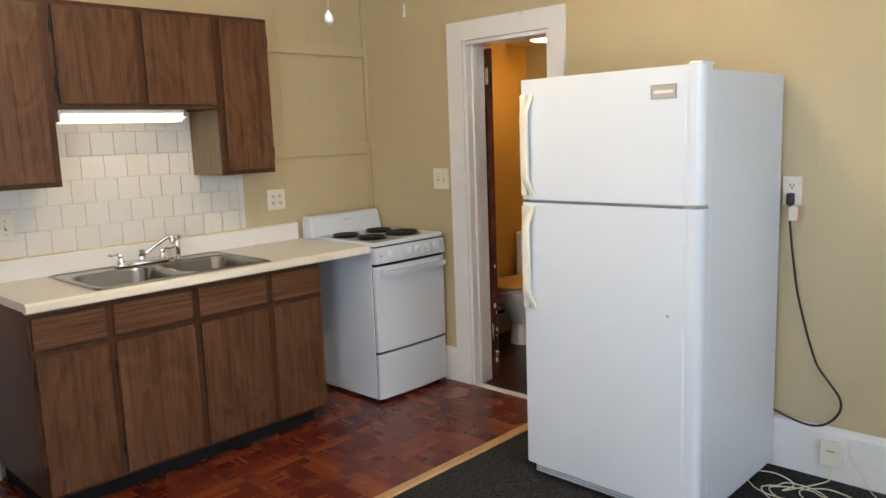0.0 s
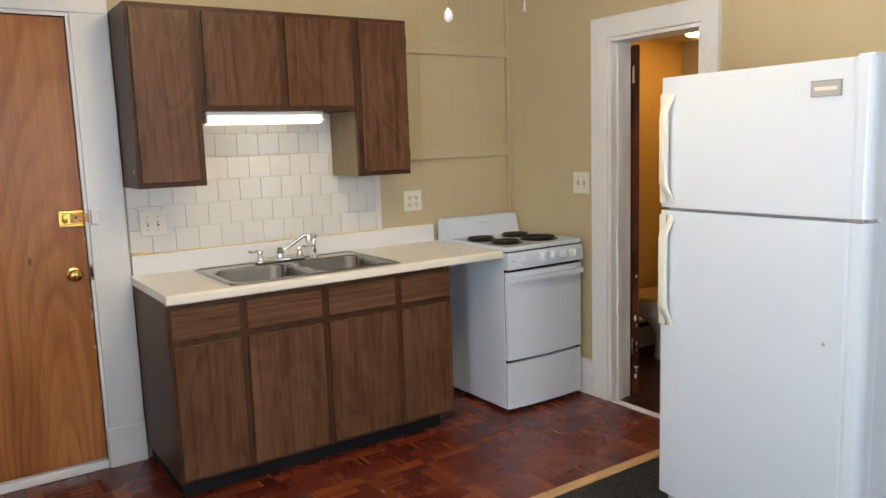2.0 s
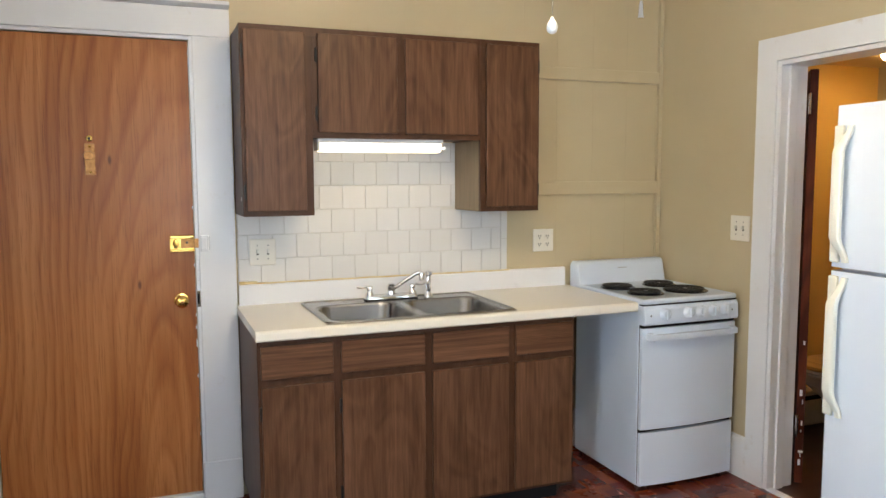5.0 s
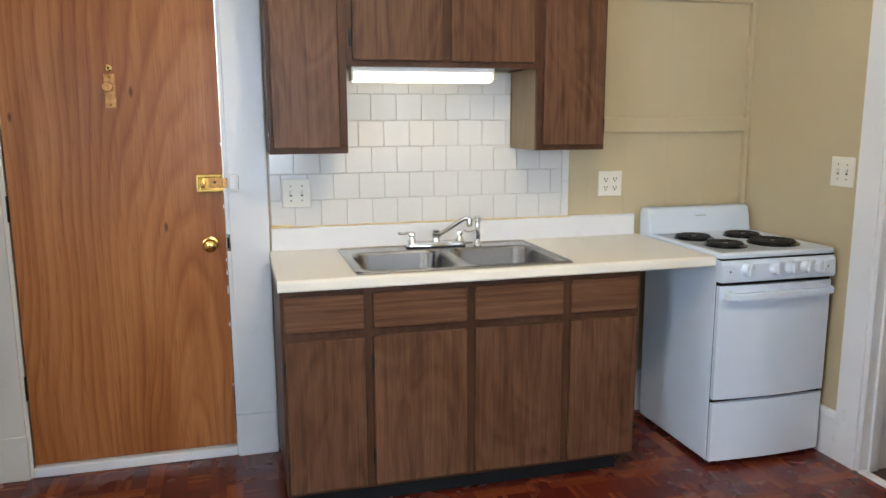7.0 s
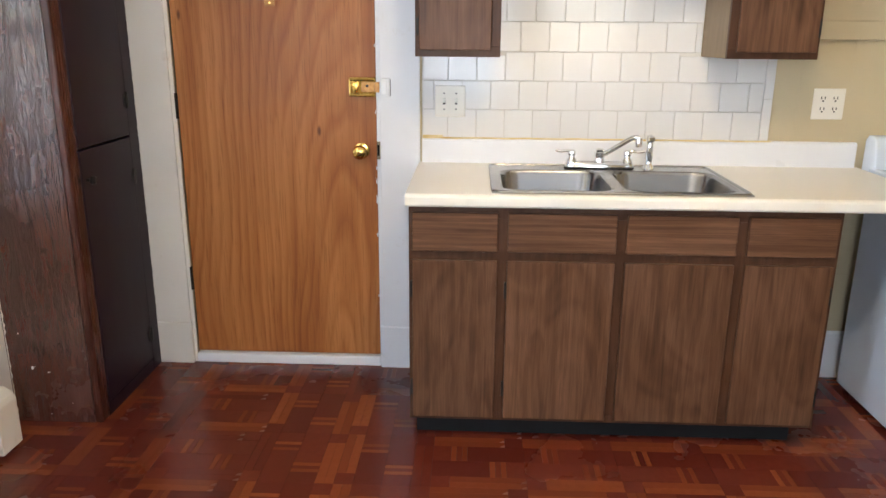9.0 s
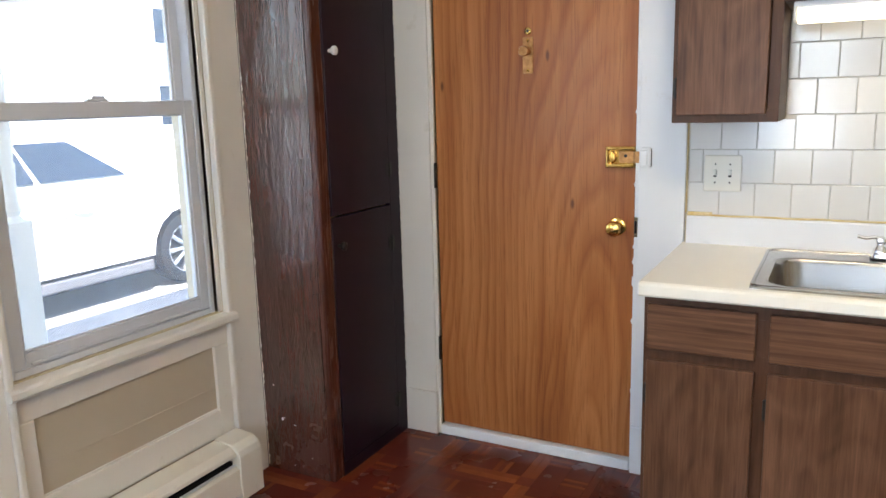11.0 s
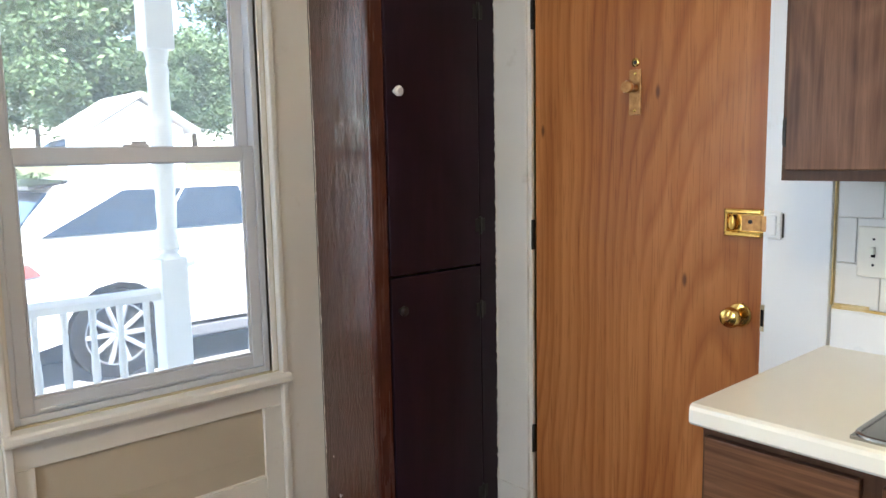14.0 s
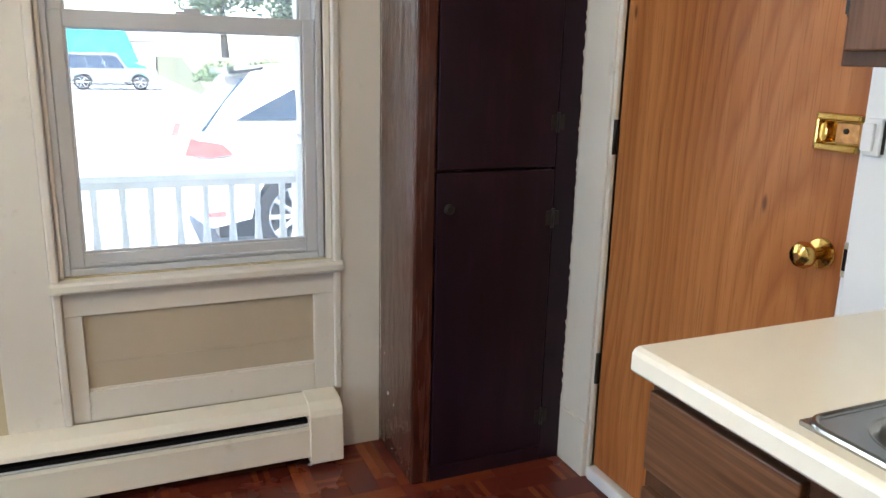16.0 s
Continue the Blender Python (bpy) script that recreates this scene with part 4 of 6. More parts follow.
def slab_with_hole(x0, x1, y0, y1, hx0, hx1, hy0, hy1, z0, z1):
    bm = bmesh.new()
    o = [[bm.verts.new((x, y, z)) for x, y in ((x0, y0), (x1, y0), (x1, y1), (x0, y1))] for z in (z0, z1)]
    h = [[bm.verts.new((x, y, z)) for x, y in ((hx0, hy0), (hx1, hy0), (hx1, hy1), (hx0, hy1))] for z in (z0, z1)]
    for i in range(4):
        j = (i + 1) % 4
        bm.faces.new((o[1][i], o[1][j], h[1][j], h[1][i]))
        bm.faces.new((o[0][j], o[0][i], h[0][i], h[0][j]))
        bm.faces.new((o[0][i], o[0][j], o[1][j], o[1][i]))
        bm.faces.new((h[0][j], h[0][i], h[1][i], h[1][j]))
    return bm


part("top", slab_with_hole(0.0, CF - 0.05, -0.008, CE, *HOLE, 0.845, CT), COUNTER, counter)
part("front_edge", prism(nose, "y", -0.008, CE), COUNTER, counter)
part("backsplash", prism([(0, CT), (0.022, CT), (0.022, 0.966), (0.018, 0.974), (0.010, 0.976), (0, 0.976)], "y", 0.004, 1.667), SPLASH, counter)
part("caulk_bead", tube([(0.020, 0.006 + i * 0.0668, 0.9765 + 0.0012 * math.sin(i * 2.3)) for i in range(21)], 0.0035, 6), CAULK, counter, "yellowed caulk line")
part("caulk_blob", loft([[(0.012 + 0.010 * math.cos(a), 0.045 + 0.04 * math.sin(a), z) for a in [2 * math.pi * i / 14 for i in range(14)]] for z in (0.974, 0.982, 0.986)]), CAULK, counter, "yellow caulk lump")

# stainless double sink
sink = thing("kitchen_sink", (0.33, 0.68, CT), "stainless steel drop-in double bowl sink", "sink")


def rrect(x0, x1, y0, y1, r, z, n=7):
    out = []
    for cx, cy, a0 in ((x1 - r, y1 - r, 0), (x0 + r, y1 - r, 90), (x0 + r, y0 + r, 180), (x1 - r, y0 + r, 270)):
        for i in range(n + 1):
            a = radians(a0 + 90 * i / n)
            out.append((cx + r * math.cos(a), cy + r * math.sin(a), z))
    return out


def open_loft(rings, cap=True):
    bm = bmesh.new()
    vs = [[bm.verts.new(p) for p in r] for r in rings]
    for a, b in zip(vs, vs[1:]):
        n = len(a)
        for i in range(n):
            bm.faces.new((a[i], a[(i + 1) % n], b[(i + 1) % n], b[i]))
    if cap:
        bm.faces.new(vs[-1])
    return rounded(bm)


BX0, BX1 = 0.197, 0.574
BOWLS = [(0.298, 0.664), (0.700, 1.064)]
RIM = CT + 0.006
bars = [bx(SX0, BX0, SY0, SY1, CT, RIM, 0), bx(BX1, SX1, SY0, SY1, CT, RIM, 0), bx(BX0, BX1, SY0, BOWLS[0][0], CT, RIM), bx(BX0, BX1, BOWLS[0][1], BOWLS[1][0], CT, RIM), bx(BX0, BX1, BOWLS[1][1], SY1, CT, RIM)]
part("rim_edge", tube(rrect(SX0 + 0.003, SX1 - 0.003, SY0 + 0.003, SY1 - 0.003, 0.03, CT + 0.0045), 0.0055, 8, True), STEEL, sink)
for a, b in BOWLS:
    q = 0.07
    n = 7
    # fillets between the straight rim bars and the rounded bowl
    for cx, cy, a0, px, py in ((BX1 - q, b - q, 0, BX1, b), (BX0 + q, b - q, 90, BX0, b), (BX0 + q, a + q, 180, BX0, a), (BX1 - q, a + q, 270, BX1, a)):
        arc = [(cx + q * math.cos(radians(a0 + 90 * i / n)), cy + q * math.sin(radians(a0 + 90 * i / n))) for i in range(n + 1)]
        bars.append(prism([(px, py)] + arc, "z", CT + 0.001, RIM))
    bowl = part("bowl", open_loft([rrect(BX0 - 0.002, BX1 + 0.002, a - 0.002, b + 0.002, q, RIM + 0.0006), rrect(BX0 + 0.004, BX1 - 0.004, a + 0.004, b - 0.004, q, RIM - 0.003), rrect(BX0 + 0.008, BX1 - 0.008, a + 0.008, b - 0.008, q, RIM - 0.012), rrect(BX0 + 0.016, BX1 - 0.016, a + 0.016, b - 0.016, q, 0.76), rrect(BX0 + 0.024, BX1 - 0.024, a + 0.024, b - 0.024, q, 0.742), rrect(BX0 + 0.05, BX1 - 0.05, a + 0.05, b - 0.05, q * 0.8, 0.730)]), STEEL, sink)
    part("drain", lathe([(0.042, 0), (0.042, 0.003), (0.034, 0.002), (0.030, -0.001)], 24, ((BX0 + BX1) / 2, (a + b) / 2, 0.731)), CHROME, bowl, "chrome basket drain")
part("rim", joined(*bars), STEEL, sink)

# faucet with two levers, and the spray
FX = 0.135
tap = thing("faucet", (FX, 0.675, RIM), "chrome two-handle kitchen faucet on the sink", "faucet")
part("gasket", loft([rrect(FX - 0.029, FX + 0.029, 0.545, 0.805, 0.028, z) for z in (RIM + 0.0004, RIM + 0.0045)]), DARKSLOT, tap, "dark rubber gasket")
part("deck_plate", loft([rrect(FX - 0.027 + s, FX + 0.027 - s, 0.547 + s, 0.803 - s, 0.026 - s * 0.6, z) for s, z in ((0, RIM + 0.0045), (0, RIM + 0.016), (0.003, RIM + 0.021), (0.010, RIM + 0.024))]), CHROME, tap)
for y, d in ((0.572, -1), (0.778, 1)):
    h = part("handle", joined(lathe([(0.021, 0), (0.020, 0.008), (0.013, 0.016), (0.012, 0.024), (0.016, 0.031), (0.015, 0.040), (0.006, 0.046)], 20, (FX, y, RIM + 0.022)),
                             tube(smooth_path([(FX, y, RIM + 0.060), (FX + 0.003, y + d * 0.018, RIM + 0.064), (FX + 0.005, y + d * 0.040, RIM + 0.061), (FX + 0.006, y + d * 0.062, RIM + 0.066)], 5), 0.0058, 8)), CHROME, tap, "chrome lever handle")
part("spout_hub", lathe([(0.020, 0), (0.018, 0.016), (0.021, 0.019), (0.021, 0.036), (0.016, 0.039), (0.017, 0.048), (0.010, 0.052)], 22, (FX, 0.675, RIM + 0.022)), CHROME, tap)
spout = part("spout", tube(smooth_path([(FX, 0.680, RIM + 0.044), (FX + 0.02, 0.72, RIM + 0.074), (FX + 0.045, 0.772, RIM + 0.113), (FX + 0.054, 0.790, RIM + 0.122), (FX + 0.060, 0.803, RIM + 0.120)], 6), 0.0095, 12), CHROME, tap)
part("aerator", lathe([(0.013, 0), (0.0135, 0.016), (0.011, 0.034)], 18, (FX + 0.061, 0.804, RIM + 0.089)), CHROME, spout)
spray = thing("side_sprayer", (FX, 0.858, RIM), "chrome side sprayer beside the faucet", "sprayer")
part("base", lathe([(0.021, 0), (0.020, 0.006), (0.014, 0.016), (0.013, 0.024)], 20, (FX, 0.858, RIM)), CHROME, spray)
part("wand", lathe([(0.011, 0.02), (0.014, 0.045), (0.013, 0.085), (0.011, 0.102)], 18, (FX, 0.858, RIM)), CHROME, spray)
part("head", joined(lathe([(0.014, 0), (0.016, 0.012), (0.013, 0.024), (0.004, 0.028)], 18, (FX, 0.858, RIM + 0.098)), bx(FX + 0.006, FX + 0.026, 0.847, 0.869, RIM + 0.102, RIM + 0.122, 0.004)), CHROME, spray)

# wall cabinets
UX, UZ0, UZM, UZ1 = 0.305, 1.290, 1.612, 2.060


def wall_cabinet(y0, y1, z0, doors, hinges, label, open_side=None):
    c = thing("wall_cabinet", (0.15, (y0 + y1) / 2, z0), label, "cabinet", "wall cabinets over the sink")
    side_mats = [CAB_FRAME, CAB_FRAME]
    if open_side == "left":
        side_mats[0] = CAB_TAN
    part("side_panel", bx(0.007, UX - 0.018, y0 + 0.0005, y0 + 0.014, z0, UZ1, 0.001), side_mats[0], c)
    part("side_panel", bx(0.007, UX - 0.018, y1 - 0.014, y1 - 0.0005, z0, UZ1, 0.001), side_mats[1], c)
    part("bottom_panel", bx(0.007, UX - 0.018, y0 + 0.014, y1 - 0.014, z0 + 0.006, z0 + 0.020), CAB_FRAME, c)
    part("top_panel", bx(0.007, UX - 0.018, y0 + 0.014, y1 - 0.014, UZ1 - 0.014, UZ1), CAB_FRAME, c)
    part("back_panel", bx(0.007, 0.012, y0 + 0.014, y1 - 0.014, z0 + 0.02, UZ1 - 0.014), CAB_FRAME, c)
    part("face_frame", joined(bx(UX - 0.018, UX, y0, y1, z0, z0 + 0.035, 0.0015), bx(UX - 0.018, UX, y0, y1, UZ1 - 0.035, UZ1, 0.0015), bx(UX - 0.018, UX, y0, y0 + 0.03, z0 + 0.035, UZ1 - 0.035, 0.0015), bx(UX - 0.018, UX, y1 - 0.03, y1, z0 + 0.035, UZ1 - 0.035, 0.0015),
                             *[bx(UX - 0.018, UX, a, b, z0 + 0.035, UZ1 - 0.035, 0.001) for a, b in ([(doors[0][1] - 0.01, doors[1][0] + 0.01)] if len(doors) > 1 else [])]), CAB_FRAME, c)
    for a, b in doors:
        part("cabinet_door", bx(UX, UX + 0.017, a, b, z0 + 0.022, UZ1 - 0.022, 0.003), CAB, c)
    for y in hinges:
        for z in (z0 + 0.10, UZ1 - 0.11):
            part("cabinet_hinge", joined(bx(UX - 0.001, UX + 0.012, y - 0.005, y + 0.003, z - 0.026, z + 0.026, 0.002), lathe([(0.004, -0.03), (0.004, 0.03)], 8, (UX + 0.006, y, z))), IRON, c, "dark iron cabinet hinge")
    return c


side_cabinet = wall_cabinet(0.0, 0.290, UZ0, [(0.014, 0.258)], [0.009], "tall narrow walnut laminate wall cabinet beside the door")
part("sticker", bx(0.240, 0.252, -0.0006, 0.0004, 1.352, 1.368), PLATE, side_cabinet, "small white paper sticker")
wall_cabinet(0.290, 1.050, UZM, [(0.312, 0.656), (0.693, 1.032)], [0.307], "short two-door walnut laminate wall cabinet above the lamp")
wall_cabinet(1.050, 1.350, UZ0, [(1.076, 1.337)], [1.343], "tall narrow walnut laminate wall cabinet near the stove", "left")

# strip light below the middle cabinet
light = thing("strip_light", (0.24, 0.6, 1.6), "lit fluorescent strip light under the wall cabinet", "light")
part("housing", bx(0.205, 0.284, 0.312, 0.880, 1.5935, 1.6125, 0.003), WHITE, light)
part("diffuser", prism([(0.210, 1.593), (0.206, 1.578), (0.212, 1.564), (0.230, 1.556), (0.262, 1.556), (0.280, 1.564), (0.286, 1.578), (0.283, 1.593)], "y", 0.324, 0.866), TUBE, light, "glowing white acrylic diffuser")
for y in (0.312, 0.868):
    part("end_cap", bx(0.208, 0.288, y, y + 0.010, 1.560, 1.600, 0.003), PLATE, light)
part("pull_switch", lathe([(0.006, 0), (0.007, 0.012)], 12, (0.292, 0.874, 1.575), (1, 0, 0)), CHROME, light)

# switch and outlet plates
def plate(name, label, category, at, normal, w, h, gang, kind):
    """A wall plate at a point of the wall's surface; kind: toggle or outlet."""
    p = thing(name, at, label, category)
    m = Matrix.Translation(at) @ (Matrix.Rotation(radians(-90), 4, "Z") if normal == "-y" else Matrix.Identity(4))
    # local axes: x out of the wall, y to the side, z up
    def put(nm, bm, mat, par, lab=""):
        bm.transform(m)
        return part(nm, bm, mat, par, lab)
    put("cover", bx(0, 0.006, -w / 2, w / 2, -h / 2, h / 2, 0.003), PLATE, p)
    for g in range(gang):
        y = (g - (gang - 1) / 2) * 0.046
        if kind == "toggle":
            put("toggle_slot", bx(0.006, 0.0066, y - 0.0046, y + 0.0046, -0.012, 0.012), DARKSLOT, p)
            put("toggle", bx(0.006, 0.018, y - 0.0044, y + 0.0044, -0.005, 0.0125, 0.0018), YELLOWED, p)
            for z in (-0.030, 0.030):
                put("screw", lathe([(0.003, 0), (0.0022, 0.001)], 8, (0.006, y, z), (1, 0, 0)), IRON, p)
        else:
            for z in (-0.020, 0.020):
                f = put("outlet_face", lathe([(0.0165, 0), (0.0165, 0.002)], 20, (0.006, y, z), (1, 0, 0), (0.84, 1)), PLATE, p)
                put("slots", joined(bx(0.008, 0.0084, y - 0.0085, y - 0.005, z - 0.002, z + 0.008), bx(0.008, 0.0084, y + 0.005, y + 0.0085, z - 0.002, z + 0.008), lathe([(0.0034, 0), (0.0034, 0.0005)], 10, (0.008, y, z - 0.008), (1, 0, 0))), DARKSLOT, f)
    return p


plate("light_switch", "off-white double toggle switch plate on the tiles", "switch", (0.0125, 0.112, 1.116), "+x", 0.116, 0.118, 2, "toggle")
plate("light_switch", "off-white double toggle switch plate beside the bathroom doorway", "switch", (0.629, YN, 1.199), "-y", 0.122, 0.120, 2, "toggle")
plate("wall_outlet", "off-white four-socket outlet plate over the counter", "outlet", (0.0, 1.544, 1.119), "+x", 0.118, 0.115, 2, "outlet")
out3 = plate("wall_outlet", "off-white outlet plate with a black plug in it", "outlet", (2.587, YN, 1.175), "-y", 0.075, 0.118, 1, "outlet")

# small electric range
ST = thing("electric_range", (0.36, 1.95, 0), "white narrow electric coil range with a tall back guard", "stove")
S0, S1, SF = 1.690, 2.222, 0.636
part("body", bx(0.10, SF - 0.004, S0, S1, 0.022, 0.872, 0.004), APPL_TEX, ST)
part("cooktop", loft([rrect(0.085, SF + 0.030, S0 - 0.003, S1 + 0.003, 0.018, z) if s == 0 else rrect(0.085 + s, SF + 0.030 - s, S0 - 0.003 + s, S1 + 0.003 - s, 0.016, z) for s, z in ((0.004, 0.872), (0, 0.878), (0, 0.888), (0.005, 0.894), (0.014, 0.8955), (0.020, 0.892))]), APPL, ST)
part("back_guard", prism([(0.030, 0.86), (0.130, 0.86), (0.130, 0.90), (0.108, 0.992), (0.098, 1.006), (0.082, 1.010), (0.050, 1.010), (0.030, 0.99)], "y", S0, S1, 0.005), APPL, ST)
part("maker_mark", bx(0.1155, 0.1175, 1.93, 1.985, 0.968, 0.972), GREY, ST)
part("control_panel", prism([(SF - 0.02, 0.866), (SF + 0.026, 0.866), (SF + 0.038, 0.850), (SF + 0.042, 0.790), (SF + 0.036, 0.777), (SF - 0.02, 0.777)], "y", S0, S1, 0.004), APPL, ST)
# near-black strips put the shade of the range's gaps into colour
part("panel_seam", bx(SF - 0.01, SF + 0.0275, S0 + 0.003, S1 - 0.003, 0.8655, 0.8725), DARKSLOT, ST)
part("door_gap_shade", bx(SF - 0.006, SF + 0.016, S0 + 0.004, S1 - 0.004, 0.760, 0.779), DARKSLOT, ST)
for y in (1.800, 1.930, 2.003, 2.073, 2.143):
    k = part("control_knob", joined(lathe([(0.027, 0), (0.027, 0.004), (0.024, 0.008), (0.021, 0.020), (0.018, 0.023)], 24, (SF + 0.039, y, 0.826), (1, 0, 0.12)), bx(SF + 0.058, SF + 0.067, y - 0.006, y + 0.006, 0.805, 0.850, 0.003)), APPL, ST, "white grip knob")
for y in (1.725, 2.183):
    part("indicator", lathe([(0.004, 0), (0.003, 0.003)], 10, (SF + 0.040, y, 0.822), (1, 0, 0)), BLACK, ST)


def bowed(y0, y1, z0, z1, x0, bow, thick, bevel):
    n = 12
    pts = [(x0 + thick + bow * (1 - (2 * i / n - 1) ** 2), y0 + (y1 - y0) * i / n) for i in range(n + 1)]
    return rounded(prism([(x0, y0)] + pts + [(x0, y1)], "z", z0, z1))


oven = part("oven_door", bowed(S0 + 0.002, S1 - 0.002, 0.292, 0.762, SF + 0.003, 0.016, 0.019, 0), APPL_TEX, ST)
part("oven_handle", bowed(S0 + 0.02, S1 - 0.02, 0.712, 0.738, SF + 0.050, 0.014, 0.012, 0), APPL, oven, "white bar handle")
for y in (S0 + 0.022, S1 - 0.052):
    part("handle_mount", bx(SF + 0.018, SF + 0.058, y, y + 0.03, 0.708, 0.742, 0.004), APPL, oven)
# black sheet for the seal, also the painted shade round door and drawer
part("seal_and_gap_shade", bx(SF - 0.0035, SF + 0.0025, S0 + 0.004, S1 - 0.004, 0.03, 0.765), DARKSLOT, ST, "black sheet for the seal and gap shade behind the oven door")
part("storage_drawer", bowed(S0 + 0.002, S1 - 0.002, 0.026, 0.276, SF + 0.003, 0.014, 0.017, 0), APPL_TEX, ST)
# near-black strip, the shade between door and drawer as colour
part("drawer_gap_shade", bx(SF - 0.006, SF + 0.008, S0 + 0.004, S1 - 0.004, 0.274, 0.294), DARKSLOT, ST)
for x in (0.13, SF - 0.03):
    for y in (S0 + 0.03, S1 - 0.03):
        part("foot", lathe([(0.014, 0), (0.012, 0.022)], 12, (x, y, 0)), BLACK, ST)
for x, y, r in ((0.285, 1.815, 0.078), (0.285, 2.065, 0.078), (0.490, 1.830, 0.078), (0.490, 2.062, 0.098)):
    pan = part("drip_pan", lathe([(r + 0.008, 0), (r + 0.008, 0.003), (r + 0.003, 0.0045), (r * 0.8, -0.001), (0.01, -0.002)], 32, (x, y, 0.893)), PAN, ST, "black enamelled drip pan")
    turns = 4 if r < 0.09 else 5
    pts = [(x + (0.018 + (r - 0.018) * i / (turns * 28)) * math.cos(2 * math.pi * i / 28), y + (0.018 + (r - 0.018) * i / (turns * 28)) * math.sin(2 * math.pi * i / 28), 0.9045) for i in range(turns * 28 + 1)]
    part("coil", tube(pts, 0.0052, 6), COIL, pan, "black coil element")
    part("coil_cap", lathe([(0.016, 0), (0.014, 0.004)], 16, (x, y, 0.901)), GREY, pan)

# refrigerator
FX0, FX1, FY0, FY1, FZ = 1.787, 2.550, 1.518, 2.236, 1.636
fr = thing("refrigerator", (2.1, 1.9, 0), "white top-freezer refrigerator with yellowed handles", "refrigerator")
part("cabinet_body", bx(FX0 + 0.004, FX1 - 0.002, FY0 + 0.078, FY1, 0.030, FZ, 0.006), APPL_TEX, fr)


def fridge_door(z0, z1):
    n = 6
    r = 0.03
    pts = [(FX0, FY0 + 0.072)]
    for i in range(n + 1):
        a = radians(180 + 90 * i / n)
        pts.append((FX0 + 0.014 + 0.014 * math.cos(a), FY0 + 0.016 + 0.014 * math.sin(a)))
    pts.append((FX0 + 0.10, FY0 - 0.003))
    pts.append((FX1 - 0.12, FY0 - 0.003))
    pts.append((FX1 - 0.062, FY0 - 0.001))
    pts.append((FX1 - 0.055, FY0 + 0.003))
    pts.append((FX1 - 0.046, FY0 + 0.002))
    for i in range(n + 1):
        a = radians(270 + 90 * i / n)
        pts.append((FX1 - r + r * math.cos(a), FY0 + 0.004 + r + r * math.sin(a)))
    pts.append((FX1, FY0 + 0.072))
    return prism(pts, "z", z0, z1)


fd = part("freezer_door", fridge_door(1.180, FZ + 0.014), APPL_TEX, fr)
rd = part("fridge_door", fridge_door(0.062, 1.168), APPL_TEX, fr)
# gasket in near-black, so its colour carries the shade of the door gap
part("gasket", joined(bx(FX0 + 0.006, FX1 - 0.006, FY0 + 0.072, FY0 + 0.078, 0.07, 1.156), bx(FX0 + 0.006, FX1 - 0.006, FY0 + 0.072, FY0 + 0.078, 1.189, FZ - 0.003)), IRON, fr)
part("mid_rail", bx(FX0 + 0.02, FX1 - 0.01, FY0 + 0.03, FY0 + 0.072, 1.168, 1.180), GREY, fr)
part("hinge", bx(FX1 - 0.065, FX1 - 0.015, FY0 + 0.002, FY0 + 0.05, 1.167, 1.181, 0.002), GREY, fr)
part("hinge_cover", bx(FX1 - 0.060, FX1 - 0.012, FY0 + 0.020, FY0 + 0.12, FZ + 0.0145, FZ + 0.024, 0.004), APPL, fr)
def fridge_handle(z0, z1):
    """A moulded grip along the door's edge that swings out to the front, over a shallow pocket."""
    bm = bmesh.new()
    rings = []
    n = 26
    for i in range(n + 1):
        f = i / n
        z = z0 + (z1 - z0) * f
        e = min(f, 1 - f)
        k = min(1.0, e / 0.20)
        k = k * k * (3 - 2 * k)
        x = FX0 + 0.060 - 0.016 * k
        y = FY0 - 0.004 - 0.028 * k
        w, d = 0.010 + 0.007 * k, 0.007 + 0.004 * k
        rings.append([bm.verts.new((x + w * math.copysign(abs(math.cos(a)) ** 0.6, math.cos(a)), y + d * math.copysign(abs(math.sin(a)) ** 0.6, math.sin(a)), z)) for a in [2 * math.pi * (q + 0.5) / 12 for q in range(12)]])
    for a, b in zip(rings, rings[1:]):
        for q in range(12):
            bm.faces.new((a[q], a[(q + 1) % 12], b[(q + 1) % 12], b[q]))
    bm.faces.new(list(reversed(rings[0])))
    bm.faces.new(rings[-1])
    bmesh.ops.recalc_face_normals(bm, faces=bm.faces[:])
    return joined(rounded(bm), bx(FX0 + 0.004, FX0 + 0.036, FY0 - 0.007, FY0 + 0.01, z0 - 0.002, z1 + 0.002, 0.004))


part("handle", fridge_handle(1.196, 1.590), YELLOWED, fd, "yellowed plastic bar handle")
part("handle", fridge_handle(0.735, 1.152), YELLOWED, rd, "yellowed plastic bar handle")
bd = part("badge", bx(FX1 - 0.1830, FX1 - 0.0930, FY0 - 0.006, FY0 - 0.002, 1.5440, 1.5890, 0.001), PALE_GREY, fd, "small grey nameplate")
part("badge_border", joined(bx(FX1 - 0.1850, FX1 - 0.0910, FY0 - 0.0068, FY0 - 0.002, 1.5875, 1.5910), bx(FX1 - 0.1850, FX1 - 0.0910, FY0 - 0.0068, FY0 - 0.002, 1.5420, 1.5455), bx(FX1 - 0.1850, FX1 - 0.1815, FY0 - 0.0068, FY0 - 0.002, 1.5455, 1.5875), bx(FX1 - 0.0945, FX1 - 0.0910, FY0 - 0.0068, FY0 - 0.002, 1.5455, 1.5875)), GREY, bd)
part("badge_lettering", bx(FX1 - 0.1730, FX1 - 0.1030, FY0 - 0.0075, FY0 - 0.0058, 1.5610, 1.5720), PLATE, bd)
part("dent_mark", lathe([(0.006, 0), (0.004, 0.0015)], 10, (FX1 - 0.118, FY0 - 0.003, 0.785), (0, -1, 0)), GREY, rd)
